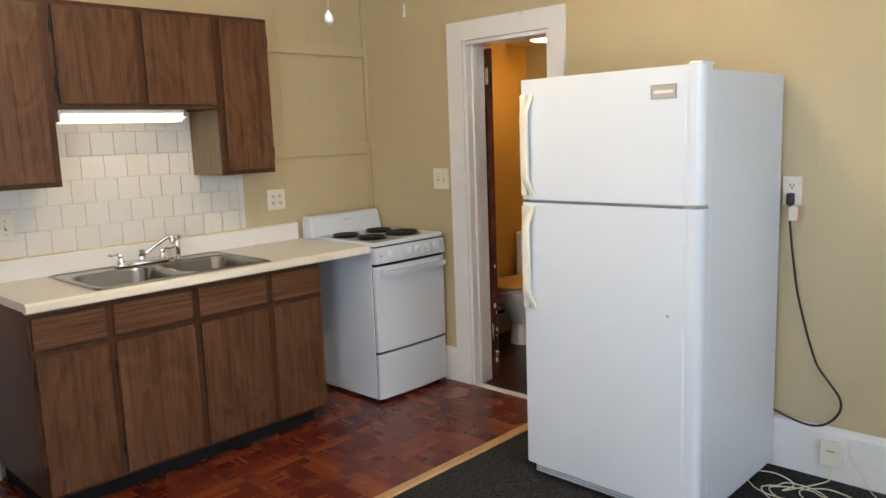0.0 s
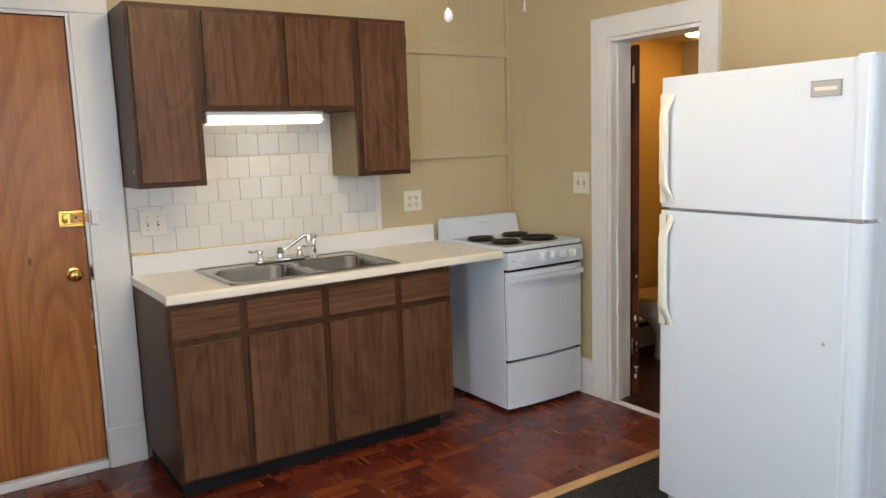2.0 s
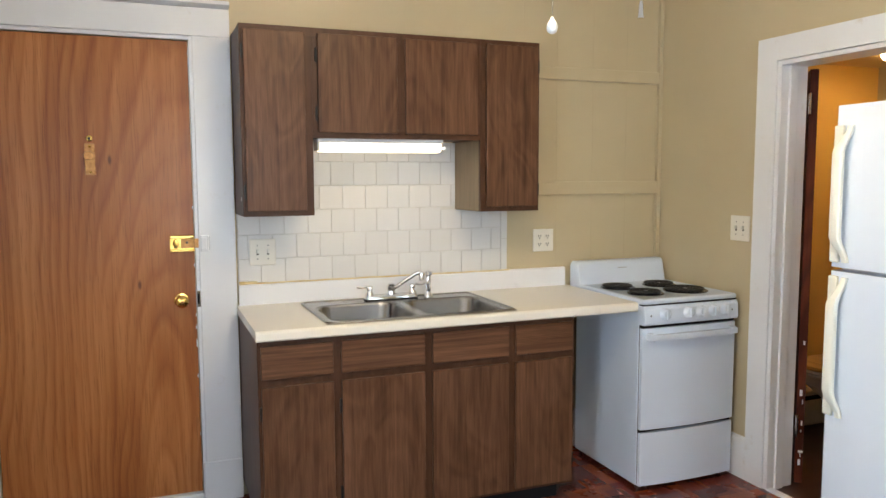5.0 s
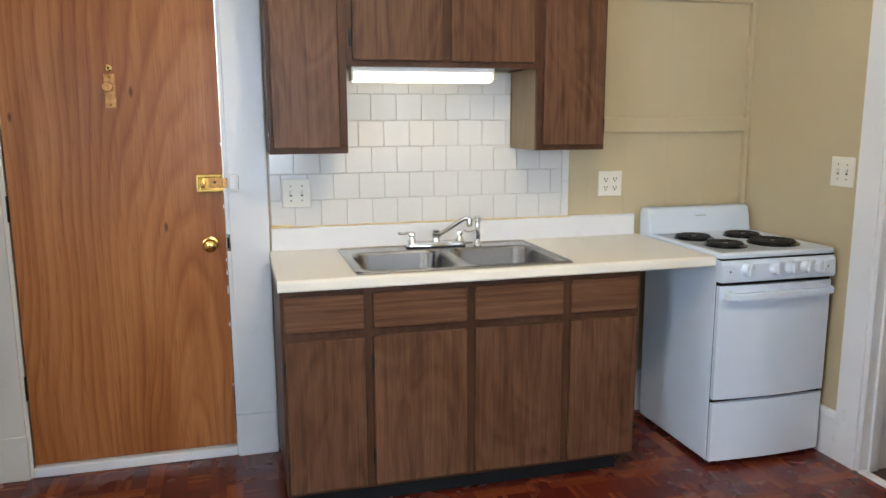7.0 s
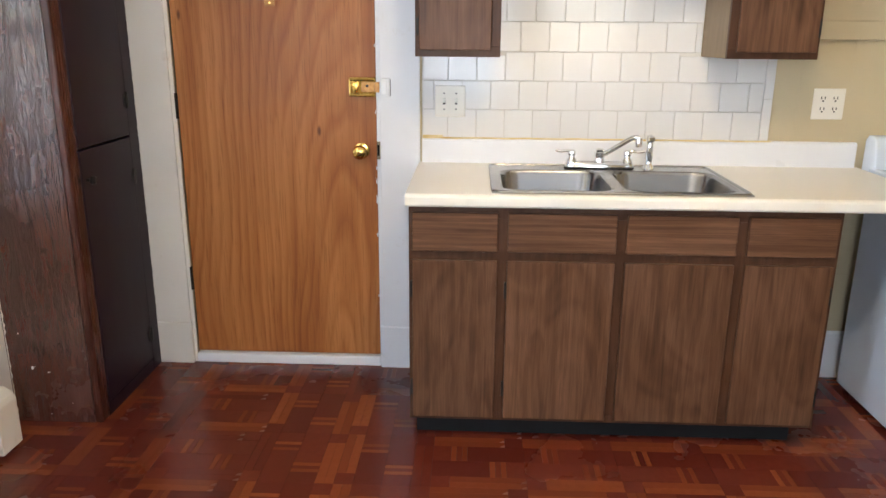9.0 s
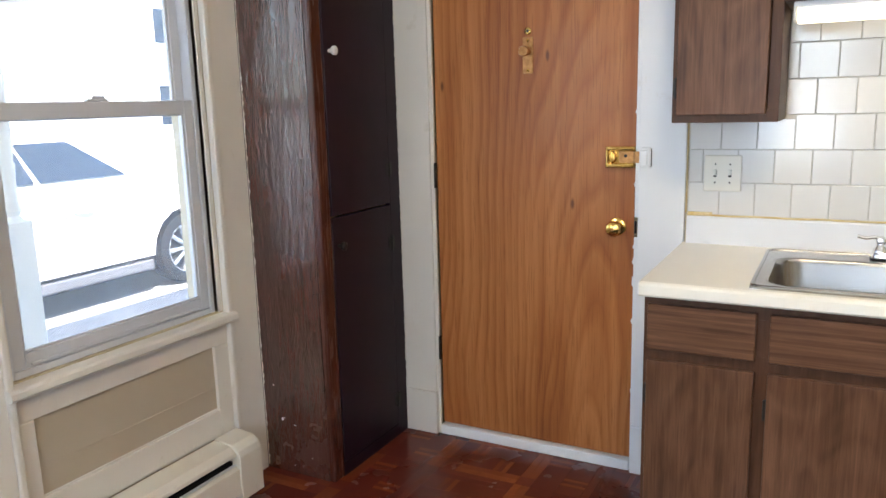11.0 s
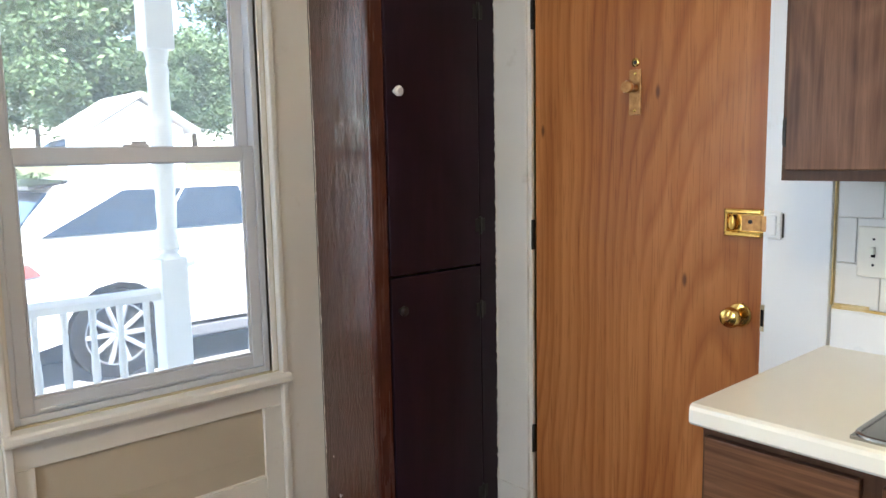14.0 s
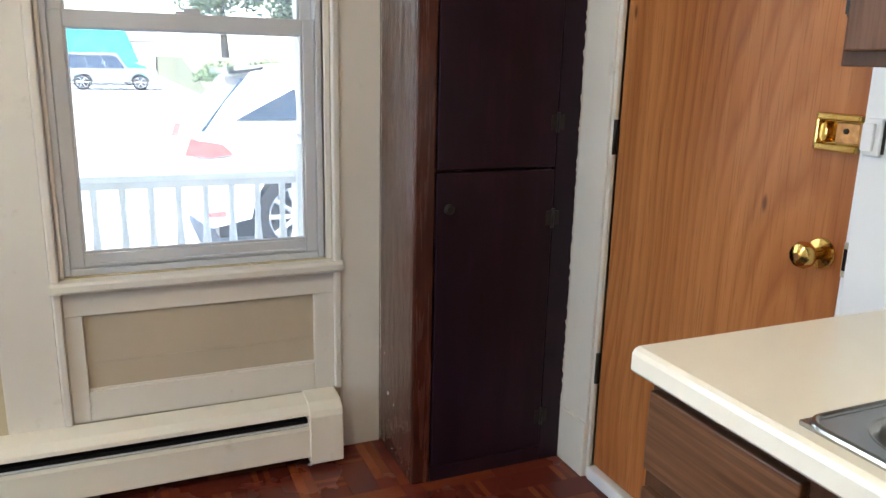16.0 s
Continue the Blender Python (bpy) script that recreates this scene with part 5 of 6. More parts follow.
part("grille", bx(FX0 + 0.02, FX1 - 0.02, FY0 + 0.04, FY0 + 0.078, 0.006, 0.058, 0.003), GREY, fr)
for z in (0.014, 0.026, 0.038, 0.048):
    part("louver", bx(FX0 + 0.025, FX1 - 0.025, FY0 + 0.034, FY0 + 0.0395, z, z + 0.006, 0.001), APPL, fr)
for x in (FX0 + 0.06, FX1 - 0.06):
    for y in (FY0 + 0.1, FY1 - 0.05):
        part("roller", lathe([(0.018, -0.012), (0.018, 0.012)], 14, (x, y, 0.018 + 0.004), (1, 0, 0)), BLACK, fr)

fr.matrix_world = Matrix.Translation((FX0, FY0, 0)) @ Matrix.Rotation(radians(-0.4), 4, "Z") @ Matrix.Translation((2.1 - FX0, 1.9 - FY0, 0))

# fridge cord, plug and tag
cord = part("power_cord", tube(smooth_path([(2.590, YN - 0.030, 1.125), (2.592, YN - 0.035, 1.06), (2.598, YN - 0.03, 0.98), (2.608, YN - 0.03, 0.90), (2.628, YN - 0.03, 0.77), (2.655, YN - 0.03, 0.66), (2.684, YN - 0.03, 0.56), (2.715, YN - 0.03, 0.475), (2.765, YN - 0.03, 0.41), (2.802, YN - 0.032, 0.36), (2.808, YN - 0.034, 0.315), (2.790, YN - 0.036, 0.275), (2.752, YN - 0.036, 0.238), (2.700, YN - 0.036, 0.222), (2.63, YN - 0.036, 0.232), (2.555, YN - 0.036, 0.256), (2.50, YN - 0.036, 0.275)], 8), 0.0048, 8), BLACK, fr, "black power cord hanging from the outlet")
part("plug", bx(2.574, 2.602, YN - 0.038, YN - 0.009, 1.118, 1.168, 0.006), BLACK, cord, "black plug")
tag = thing("paper_tag", (2.60, YN - 0.045, 1.08), "folded printed paper tag on the power cord", "tag")
TAG = painted("tag_paper", (0.72, 0.62, 0.56, 1), 0.7)
part("front_leaf", prism([(2.590, 1.112), (2.607, 1.119), (2.626, 1.116), (2.624, 1.062), (2.592, 1.058)], "y", YN - 0.047, YN - 0.0462), TAG, tag)
part("back_leaf", prism([(2.618, 1.116), (2.640, 1.108), (2.634, 1.056), (2.616, 1.060)], "y", YN - 0.0455, YN - 0.0447), painted("tag_print", (0.55, 0.33, 0.28, 1), 0.7), tag, "red-brown printed leaf")

# telephone jack and loose cable
jack = thing("phone_jack", (2.76, YN - 0.03, 0.09), "white surface phone jack on the baseboard", "jack")
part("jack_box", bx(2.740, 2.826, YN - 0.046, YN - 0.0202, 0.072, 0.174, 0.004), PLATE, jack)
part("jack_slot", bx(2.765, 2.800, YN - 0.0472, YN - 0.0458, 0.132, 0.138), GREY, jack)
CABLE = painted("ivory_cable", (0.70, 0.65, 0.52, 1), 0.5)
random.seed(12)
loops = [(2.782, YN - 0.034, 0.078), (2.784, YN - 0.05, 0.03), (2.77, YN - 0.07, 0.008)]
for i in range(46):
    a = i * 0.72
    r = 0.10 + 0.05 * math.sin(i * 0.9)
    loops.append((2.70 + 0.012 * i - 0.16 + r * math.cos(a) * 1.3, YN - 0.24 + r * 0.8 * math.sin(a), 0.008 + 0.004 * (i % 3)))
loops += [(3.1, YN - 0.10, 0.008), (3.0, YN - 0.05, 0.010)]
solid("phone_cable", tube(smooth_path(loops, 5), 0.0026, 6), CABLE, "tangled ivory phone cable lying on the carpet", "cable")
solid("thin_wire", tube(smooth_path([(2.845, YN - 0.022, 0.175), (2.85, YN - 0.03, 0.12), (2.90, YN - 0.035, 0.06), (2.93, YN - 0.04, 0.009), (2.98, YN - 0.1, 0.008)], 6), 0.0016, 6), CABLE, "thin pale wire running down the baseboard", "wire")

# ceiling lamp with its pull chains
lamp_c = thing("ceiling_light", (1.965, 0.578, ZC), "lit frosted glass ceiling lamp with pull chains", "light")
part("canopy", lathe([(0.075, 0.0), (0.078, -0.012), (0.066, -0.030), (0.060, -0.036)], 28, (1.965, 0.578, ZC)), BRASS_OLD, lamp_c)
part("bowl", lathe([(0.058, -0.036), (0.105, -0.052), (0.122, -0.078), (0.112, -0.108), (0.078, -0.132), (0.030, -0.144), (0.004, -0.146)], 28, (1.965, 0.578, ZC)), FAN_GLOW, lamp_c, "glowing frosted glass bowl")
for x, y, z, lab, bob in ((1.837, 0.545, 1.796, "beaded pull chain with a white ball", True), (2.090, 0.612, 1.783, "beaded pull chain with a small metal bell", False)):
    ch = thing("pull_chain", (x, y, z), lab, "pull chain", "pull chains")
    part("chain", tube([(x, y, z + 0.03), (x, y, ZC - 0.012)], 0.0014, 6), CHROME, ch)
    for i in range(40):
        if z + 0.03 + i * 0.007 < ZC:
            part("chain_bead", lathe([(0.0008, -0.0022), (0.0022, -0.001), (0.0022, 0.001), (0.0008, 0.0022)], 6, (x, y, z + 0.04 + i * 0.007)), CHROME, ch)
    part("pull", lathe([(0.003, 0.028), (0.005, 0.022), (0.011, 0.014), (0.0135, 0.004), (0.011, -0.006), (0.005, -0.011)], 18, (x, y, z)) if bob else lathe([(0.003, 0.03), (0.005, 0.02), (0.006, 0.005), (0.008, -0.006)], 14, (x, y, z)), WHITE if bob else CHROME, ch)
    part("ceiling_cup", lathe([(0.012, 0.012), (0.010, 0.0)], 14, (x, y, ZC - 0.0125)), CHROME, ch)


# ---- outside ----
GZ = -0.375
structure("ground", bx(-300, 300, -400, YS - T, GZ - 0.3, GZ), ASPHALT, "pale sunlit asphalt yard and street", "ground")
structure("bank", prism([(-30.0, GZ - 0.1), (-30.0, GZ + 0.02), (-46.0, 1.30), (-140.0, 1.30), (-140.0, GZ - 0.1)], "x", -120, -2.2), LAWN, "grassy bank rising beyond the yard", "bank")
structure("porch_floor", bx(-3.0, 6.0, -3.28, YS - T, GZ, -0.06), PORCH_WHITE, "white painted porch floor", "porch")
structure("porch_ceiling", bx(-3.0, 6.0, -3.45, YS - T, 2.50, 2.62), PORCH_WHITE, "white painted porch ceiling", "porch ceiling")
structure("porch_beam", bx(-3.0, 6.0, -3.18, -3.00, 2.30, 2.50, 0.01), PORCH_WHITE, "white painted porch beam", "beam")
structure("house_wall", joined(bx(-3.0, -T, YS - T - 0.02, YS - T, GZ, 2.62)), SIDING, "white siding of the house front", "wall")
structure("roof", bx(-3.0, 6.0, -3.45, 5.0, 2.72, 2.95), ROOFING, "plain roof over the house", "roof")

PXC, PYC = 0.415, -3.09
post = thing("porch_post", (PXC, PYC, -0.06), "white turned wooden porch post with peeling paint", "post")
part("lower_block", bx(PXC - 0.07, PXC + 0.07, PYC - 0.07, PYC + 0.07, -0.06, 0.86, 0.006), PORCH_WHITE, post)
part("turned_shaft", lathe([(0.062, 0.86), (0.045, 0.885), (0.058, 0.91), (0.052, 0.93), (0.046, 1.0), (0.050, 1.10), (0.054, 1.13), (0.046, 1.15), (0.052, 1.22), (0.055, 1.5), (0.050, 1.75), (0.058, 1.80), (0.046, 1.83), (0.056, 1.87), (0.06, 1.90)], 24, (PXC, PYC, 0)), PORCH_WHITE, post)
part("upper_block", bx(PXC - 0.07, PXC + 0.07, PYC - 0.07, PYC + 0.07, 1.90, 2.27, 0.006), PORCH_WHITE, post)
part("cap", bx(PXC - 0.14, PXC + 0.14, PYC - 0.12, PYC + 0.12, 2.27, 2.30, 0.006), PORCH_WHITE, post)
rail = thing("porch_railing", (2.4, PYC, 0.1), "white painted porch railing with turned balusters", "railing")
part("top_rail", prism([(PYC - 0.04, 0.655), (PYC + 0.04, 0.655), (PYC + 0.045, 0.69), (PYC + 0.02, 0.712), (PYC - 0.02, 0.712), (PYC - 0.045, 0.69)], "x", PXC + 0.07, 4.6), PORCH_WHITE, rail)
part("bottom_rail", bx(PXC + 0.07, 4.6, PYC - 0.03, PYC + 0.03, 0.06, 0.11, 0.004), PORCH_WHITE, rail)
bal_me = mesh_of("baluster", lathe([(0.017, 0.11), (0.017, 0.20), (0.011, 0.22), (0.019, 0.27), (0.021, 0.36), (0.013, 0.50), (0.018, 0.53), (0.012, 0.555), (0.017, 0.575), (0.017, 0.656)], 12), PORCH_WHITE)
for i in range(31):
    b = new("baluster", bal_me)
    b.parent = rail
    b.matrix_parent_inverse = rail.matrix_world.inverted()
    b.location = (PXC + 0.135 + 0.129 * i, PYC, 0)


def vehicle(name, label, category, x_rear, y_near, length, width, prof, house, paint, wheels, wr, flip=1, rim_spokes=10, ground=GZ, panes=3, lean=0.10, sill=0.045):
    """A parked vehicle along x; profiles in metres from the rear and above the ground. flip=-1 has the rear to the west."""
    def X(s):
        return x_rear - flip * s

    def shell(outline, inset_at):
        n = len(outline)
        bm = bmesh.new()
        rings = []
        for k, yy in enumerate((0.0, 0.045, width - 0.045, width)):
            ring = []
            for s, h in outline:
                t = inset_at(h)
                y = yy
                if k in (0, 3):
                    sh, sv = 0.985, 0.985
                else:
                    sh, sv = 1.0, 1.0
                y = y_near - (t + (width - 2 * t) * yy / width)
                cs = length / 2
                ring.append(bm.verts.new((X(cs + (s - cs) * sh), y, ground + 0.6 + (h - 0.6) * sv)))
            rings.append(ring)
        for a, b in zip(rings, rings[1:]):
            for i in range(n):
                bm.faces.new((a[i], a[(i + 1) % n], b[(i + 1) % n], b[i]))
        bm.faces.new(list(reversed(rings[0])))
        bm.faces.new(rings[-1])
        bmesh.ops.recalc_face_normals(bm, faces=bm.faces[:])
        return rounded(bm)

    v = thing(name, (X(length / 2), y_near - width / 2, ground), label, category)
    # lower outline with wheel arches
    low = list(prof)
    for wx in reversed(wheels):
        for i in range(9):
            a = radians(180 - 180 * i / 8)
            low.append((wx - (wr + 0.06) * math.cos(a) , max(0.24, wr + (wr + 0.06) * math.sin(a))))
    part("car_body", shell(low, lambda h: 0.0 if h < 0.95 else 0.02), paint, v)
    belt = min(h for _, h in house)
    top = max(h for _, h in house)
    slope = lambda h: 0.03 + 0.20 * (h - belt) / (top - belt)
    cabin = part("cabin", shell(house, slope), paint, v)
    # side windows, front and rear glass set proud of the cabin
    for side in (0, 1):
        lo, hi = belt + sill, top - 0.13

        def xs(h, first):
            edge = [(house[i], house[i + 1]) for i in range(len(house) - 1)]
            c = []
            for (s0, h0), (s1, h1) in edge:
                if min(h0, h1) <= h <= max(h0, h1) and abs(h1 - h0) > 1e-6:
                    c.append(s0 + (s1 - s0) * (h - h0) / (h1 - h0))
            return min(c) if first else max(c)
        a0, a1, b0, b1 = xs(lo, True) + 0.14, xs(hi, True) + lean, xs(lo, False) - 0.12, xs(hi, False) - 0.10
        n = panes
        for k in range(n):
            f0, f1 = (k + 0.03) / n, (k + 0.97) / n
            q = []
            for f, h, p0, p1 in ((f0, lo, a0, b0), (f1, lo, a0, b0), (f1, hi, a1, b1), (f0, hi, a1, b1)):
                y = slope(h) - 0.012
                y = y_near - y if side == 0 else y_near - width + y
                q.append((X(p0 + (p1 - p0) * f), y, ground + h))
            inner = [(px, py + (-0.014 if side == 0 else 0.014), pz) for px, py, pz in q]
            part("side_window", loft([q, inner]), CAR_GLASS, cabin)
    for first in (True, False):
        lo, hi = belt + 0.06, top - 0.13
        c0 = [(house[i], house[i + 1]) for i in range(len(house) - 1)]

        def edge_s(h):
            c = []
            for (s0, h0), (s1, h1) in c0:
                if min(h0, h1) <= h <= max(h0, h1) and abs(h1 - h0) > 1e-6:
                    c.append(s0 + (s1 - s0) * (h - h0) / (h1 - h0))
            return min(c) if first else max(c)
        off = -0.035 if first else 0.03
        q = [(X(edge_s(lo) + off), y_near - slope(lo) - 0.06, ground + lo), (X(edge_s(lo) + off), y_near - width + slope(lo) + 0.06, ground + lo), (X(edge_s(hi) + off), y_near - width + slope(hi) + 0.06, ground + hi), (X(edge_s(hi) + off), y_near - slope(hi) - 0.06, ground + hi)]
        part("rear_window" if first else "windshield", loft([q, [(px + flip * off * 1.1, py, pz - 0.006) for px, py, pz in q]]), CAR_GLASS, cabin)
    for wx in wheels:
        for y, d in ((y_near - 0.01, 1), (y_near - width + 0.01, -1)):
            w = part("wheel", lathe([(wr * 0.70, -0.21), (wr * 0.97, -0.20), (wr, -0.16), (wr, -0.05), (wr * 0.97, -0.01), (wr * 0.70, 0.0), (wr * 0.68, -0.03)], 32, (X(wx), y, ground + wr), (0, d, 0)), RUBBER, v, "black rubber tyre on an alloy rim")
            part("rim", lathe([(wr * 0.70, -0.045), (wr * 0.70, -0.008), (wr * 0.66, -0.008), (wr * 0.645, -0.045)], 32, (X(wx), y, ground + wr), (0, d, 0)), ALLOY, w)
            for k in range(rim_spokes):
                a = 2 * math.pi * k / rim_spokes
                c, s_ = math.cos(a), math.sin(a)
                part("spoke", tube([(X(wx) + c * 0.03, y - d * 0.012, ground + wr + s_ * 0.03), (X(wx) + c * wr * 0.67, y - d * 0.016, ground + wr + s_ * wr * 0.67)], 0.022, 6), ALLOY, w)
            part("hub", lathe([(0.06, -0.02), (0.05, 0.0), (0.02, 0.006)], 16, (X(wx), y, ground + wr), (0, d, 0)), ALLOY, w)
    return v


SUV_L, SUV_W = 4.72, 1.90
suv = vehicle("parked_suv", "white sport utility vehicle parked beyond the porch railing", "car", 0.86, -5.40, SUV_L, SUV_W,
              [(0.16, 0.30), (0.02, 0.42), (0.0, 0.62), (0.05, 0.80), (0.10, 1.02), (0.30, 1.07), (1.6, 1.05), (3.35, 1.03), (3.9, 0.99), (4.4, 0.90), (4.66, 0.76), (4.72, 0.5), (4.62, 0.26)],
              [(0.14, 1.03), (0.36, 1.32), (0.58, 1.55), (1.0, 1.61), (1.9, 1.63), (2.6, 1.56), (3.48, 1.02)], CAR_WHITE, [0.90, 3.72], 0.365, lean=0.52, sill=0.15)
YV = -5.40
for y0, y1 in ((YV - 0.26, YV + 0.004), (YV - SUV_W - 0.004, YV - SUV_W + 0.26)):
    tl = part("tail_light", prism([(0.86 - 0.005, GZ + 0.90), (0.86 - 0.05, GZ + 1.03), (0.86 - 0.30, GZ + 0.985), (0.86 - 0.38, GZ + 0.90), (0.86 - 0.20, GZ + 0.88)], "y", y0, y1), TAIL_RED, suv, "red and clear tail light")
part("spoiler", prism([(0.86 - 0.66, GZ + 1.555), (0.86 - 0.40, GZ + 1.525), (0.86 - 0.40, GZ + 1.550), (0.86 - 0.70, GZ + 1.592)], "y", YV - SUV_W + 0.27, YV - 0.27), CAR_BLACK, suv, "black roof spoiler")
part("bumper_reflector", bx(0.86 - 0.30, 0.86 - 0.12, YV - 0.02, YV + 0.006, GZ + 0.40, GZ + 0.44), TAIL_RED, suv)
part("side_sill", bx(0.86 - 3.25, 0.86 - 1.40, YV - 0.05, YV + 0.008, GZ + 0.24, GZ + 0.33, 0.01), CAR_GREY, suv, "grey lower sill trim")
part("underbody", bx(0.86 - 4.5, 0.86 - 0.25, YV - SUV_W + 0.1, YV - 0.1, GZ + 0.20, GZ + 0.50), BLACK, suv)
for s in (1.45, 2.55):
    part("door_handle", tube(smooth_path([(0.86 - s + 0.09, YV + 0.0, GZ + 0.93), (0.86 - s + 0.07, YV + 0.03, GZ + 0.935), (0.86 - s - 0.07, YV + 0.03, GZ + 0.935), (0.86 - s - 0.09, YV + 0.0, GZ + 0.93)], 5), 0.012, 8), CAR_WHITE, suv)
for s in (1.32, 2.38, 3.36):
    part("door_seam", bx(0.86 - s - 0.003, 0.86 - s + 0.003, YV - 0.003, YV + 0.0015, GZ + 0.36, GZ + 1.04), DARKSLOT, suv)

SEDAN_P = [(0.1, 0.28), (0.0, 0.5), (0.05, 0.85), (0.5, 0.92), (1.2, 0.93), (3.1, 0.92), (4.2, 0.80), (4.5, 0.62), (4.5, 0.3)]
SEDAN_H = [(0.55, 0.91), (1.15, 1.30), (1.6, 1.42), (2.4, 1.42), (3.3, 0.91)]
vehicle("parked_car", "black sedan parked across the street", "car", -9.3, -46.2, 4.5, 1.8, SEDAN_P, SEDAN_H, CAR_BLACK, [0.9, 3.6], 0.33, 1, 7, 1.30)
vehicle("parked_jeep", "grey off-road car parked far down the yard", "car", 3.6, -40.0, 4.3, 1.8, [(0.05, 0.35), (0.0, 0.6), (0.05, 1.0), (3.0, 1.05), (4.2, 1.02), (4.3, 0.5)], [(0.1, 1.0), (0.15, 1.75), (2.4, 1.78), (2.9, 1.0)], CAR_GREY, [0.8, 3.4], 0.38, 1, 6)
van = vehicle("delivery_van", "teal delivery van on the street", "van", 5.4, -47.0, 6.2, 2.1, [(0.0, 0.45), (0.0, 1.0), (0.1, 1.3), (5.0, 1.3), (5.8, 1.1), (6.0, 0.7), (5.9, 0.4)], [(0.02, 1.28), (0.06, 3.3), (4.6, 3.35), (5.4, 1.28)], CAR_TEAL, [1.2, 4.8], 0.38, 1, 6, panes=0)
part("side_stripe", bx(0.4, 5.2, -46.999, -46.99, GZ + 0.62, GZ + 0.8), CAR_WHITE, van, "white stripe along the van")


def house_far(name, label, x0, x1, y0, y1, h, ridge, along, wins, roofing=ROOFING):
    o = thing(name, ((x0 + x1) / 2, (y0 + y1) / 2, GZ), label, "house")
    part("wall", bx(x0, x1, y0, y1, GZ, h), SIDING, o)
    if along == "y":
        m = (x0 + x1) / 2
        part("gable", prism([(x0, h), (x1, h), (m, ridge - 0.1)], "y", y0, y1), SIDING, o)
        part("roof", prism([(x0 - 0.4, h - 0.15), (m, ridge), (x1 + 0.4, h - 0.15), (x1 + 0.4, h - 0.02), (m, ridge + 0.15), (x0 - 0.4, h - 0.02)], "y", y0 - 0.4, y1 + 0.4), roofing, o)
    else:
        m = (y0 + y1) / 2
        part("gable", prism([(y0, h), (y1, h), (m, ridge - 0.1)], "x", x0, x1), SIDING, o)
        part("roof", prism([(y0 - 0.4, h - 0.15), (m, ridge), (y1 + 0.4, h - 0.15), (y1 + 0.4, h - 0.02), (m, ridge + 0.15), (y0 - 0.4, h - 0.02)], "x", x0 - 0.4, x1 + 0.4), roofing, o)
    n = int((h - GZ) / 0.22)
    for x, z, w, hh in wins:
        f = part("window", bx(x - w / 2 - 0.08, x + w / 2 + 0.08, y1, y1 + 0.06, z - 0.08, z + hh + 0.08, 0.01), PORCH_WHITE, o)
        part("pane", bx(x - w / 2, x + w / 2, y1 + 0.06, y1 + 0.066, z, z + hh), CAR_GLASS, f)
    lap = bmesh.new()
    for i in range(n):
        z = GZ + 0.22 * i
        b = joined(lap, prism([(y1, z), (y1 + 0.025, z), (y1 + 0.004, z + 0.21), (y1, z + 0.21)], "x", x0, x1))
        lap = b
    part("clapboards", lap, SIDING, o)
    return o


house_far("white_house", "white clapboard house across the street", -22.6, -14.9, -29.0, -20.0, 5.4, 9.4, "y", [(-16.2, 3.6, 0.8, 1.1), (-16.2, 0.9, 0.8, 1.3), (-19.4, 3.6, 0.8, 1.1), (-19.4, 0.9, 0.8, 1.3)])
house_far("garage", "small white garage below the trees", -8.0, -5.3, -26.0, -23.0, 2.35, 3.3, "y", [], PALE_ROOF)
house_far("far_house", "pale house at the far end of the yard", -2.0, 9.0, -82.0, -72.0, 2.6, 4.4, "x", [(1.4, 0.6, 1.0, 1.1), (5.0, 0.6, 1.0, 1.1)])

# utility pole and trees
pole = thing("utility_pole", (-13.6, -40.0, GZ), "grey wooden utility pole across the street", "pole")
part("shaft", lathe([(0.15, 0), (0.11, 8.0)], 12, (-13.6, -40.0, GZ)), POLE_WOOD, pole)


def tree_parts(seed, height, spread, leaves):
    rnd = random.Random(seed)
    limbs = [tube(smooth_path([(0, 0, 0), (0.1, 0.05, height * 0.25), (0.0, 0.1, height * 0.55), (0.1, 0, height * 0.85)], 4), 0.22, 8, False, [1 - 0.75 * i / 12 for i in range(13)])]
    tips = []
    for k in range(13):
        a, z = 2.4 * k + rnd.uniform(-0.3, 0.3), height * (0.22 + 0.05 * k)
        r = spread * rnd.uniform(0.55, 1.0) * (1 - 0.35 * k / 13)
        e = (r * math.cos(a), r * math.sin(a), z + rnd.uniform(0.5, 1.7))
        limbs.append(tube(smooth_path([(0, 0, z), (e[0] * 0.5, e[1] * 0.5, z + 0.35), e], 4), 0.08, 6, False, [1 - 0.8 * i / 8 for i in range(9)]))
        tips += [e, (e[0] * 0.55, e[1] * 0.55, z + 0.7)]
    tips += [(0, 0, height * 0.95), (0.4, 0.3, height * 0.85), (-0.5, 0.2, height * 0.75)]
    verts, faces = [], []
    for i in range(leaves):
        c = tips[rnd.randrange(len(tips))]
        d = Vector((rnd.gauss(0, 1), rnd.gauss(0, 1), rnd.gauss(0, 0.75)))
        p = Vector(c) + d.normalized() * (rnd.random() ** 0.5) * spread * 0.36
        p.z = max(p.z, height * 0.10)
        s = rnd.uniform(0.10, 0.22)
        u = Vector((rnd.uniform(-1, 1), rnd.uniform(-1, 1), rnd.uniform(-0.6, 0.6))).normalized()
        w = u.cross(Vector((rnd.uniform(-1, 1), rnd.uniform(-1, 1), rnd.uniform(-1, 1)))).normalized()
        b = len(verts)
        verts += [p - u * s, p - w * s * 0.45, p + u * s, p + w * s * 0.45]
        faces.append((b, b + 1, b + 2, b + 3))
    me = bpy.data.meshes.new("crown")
    me.from_pydata(verts, [], faces)
    me.materials.append(LEAF)
    return joined(*limbs), me


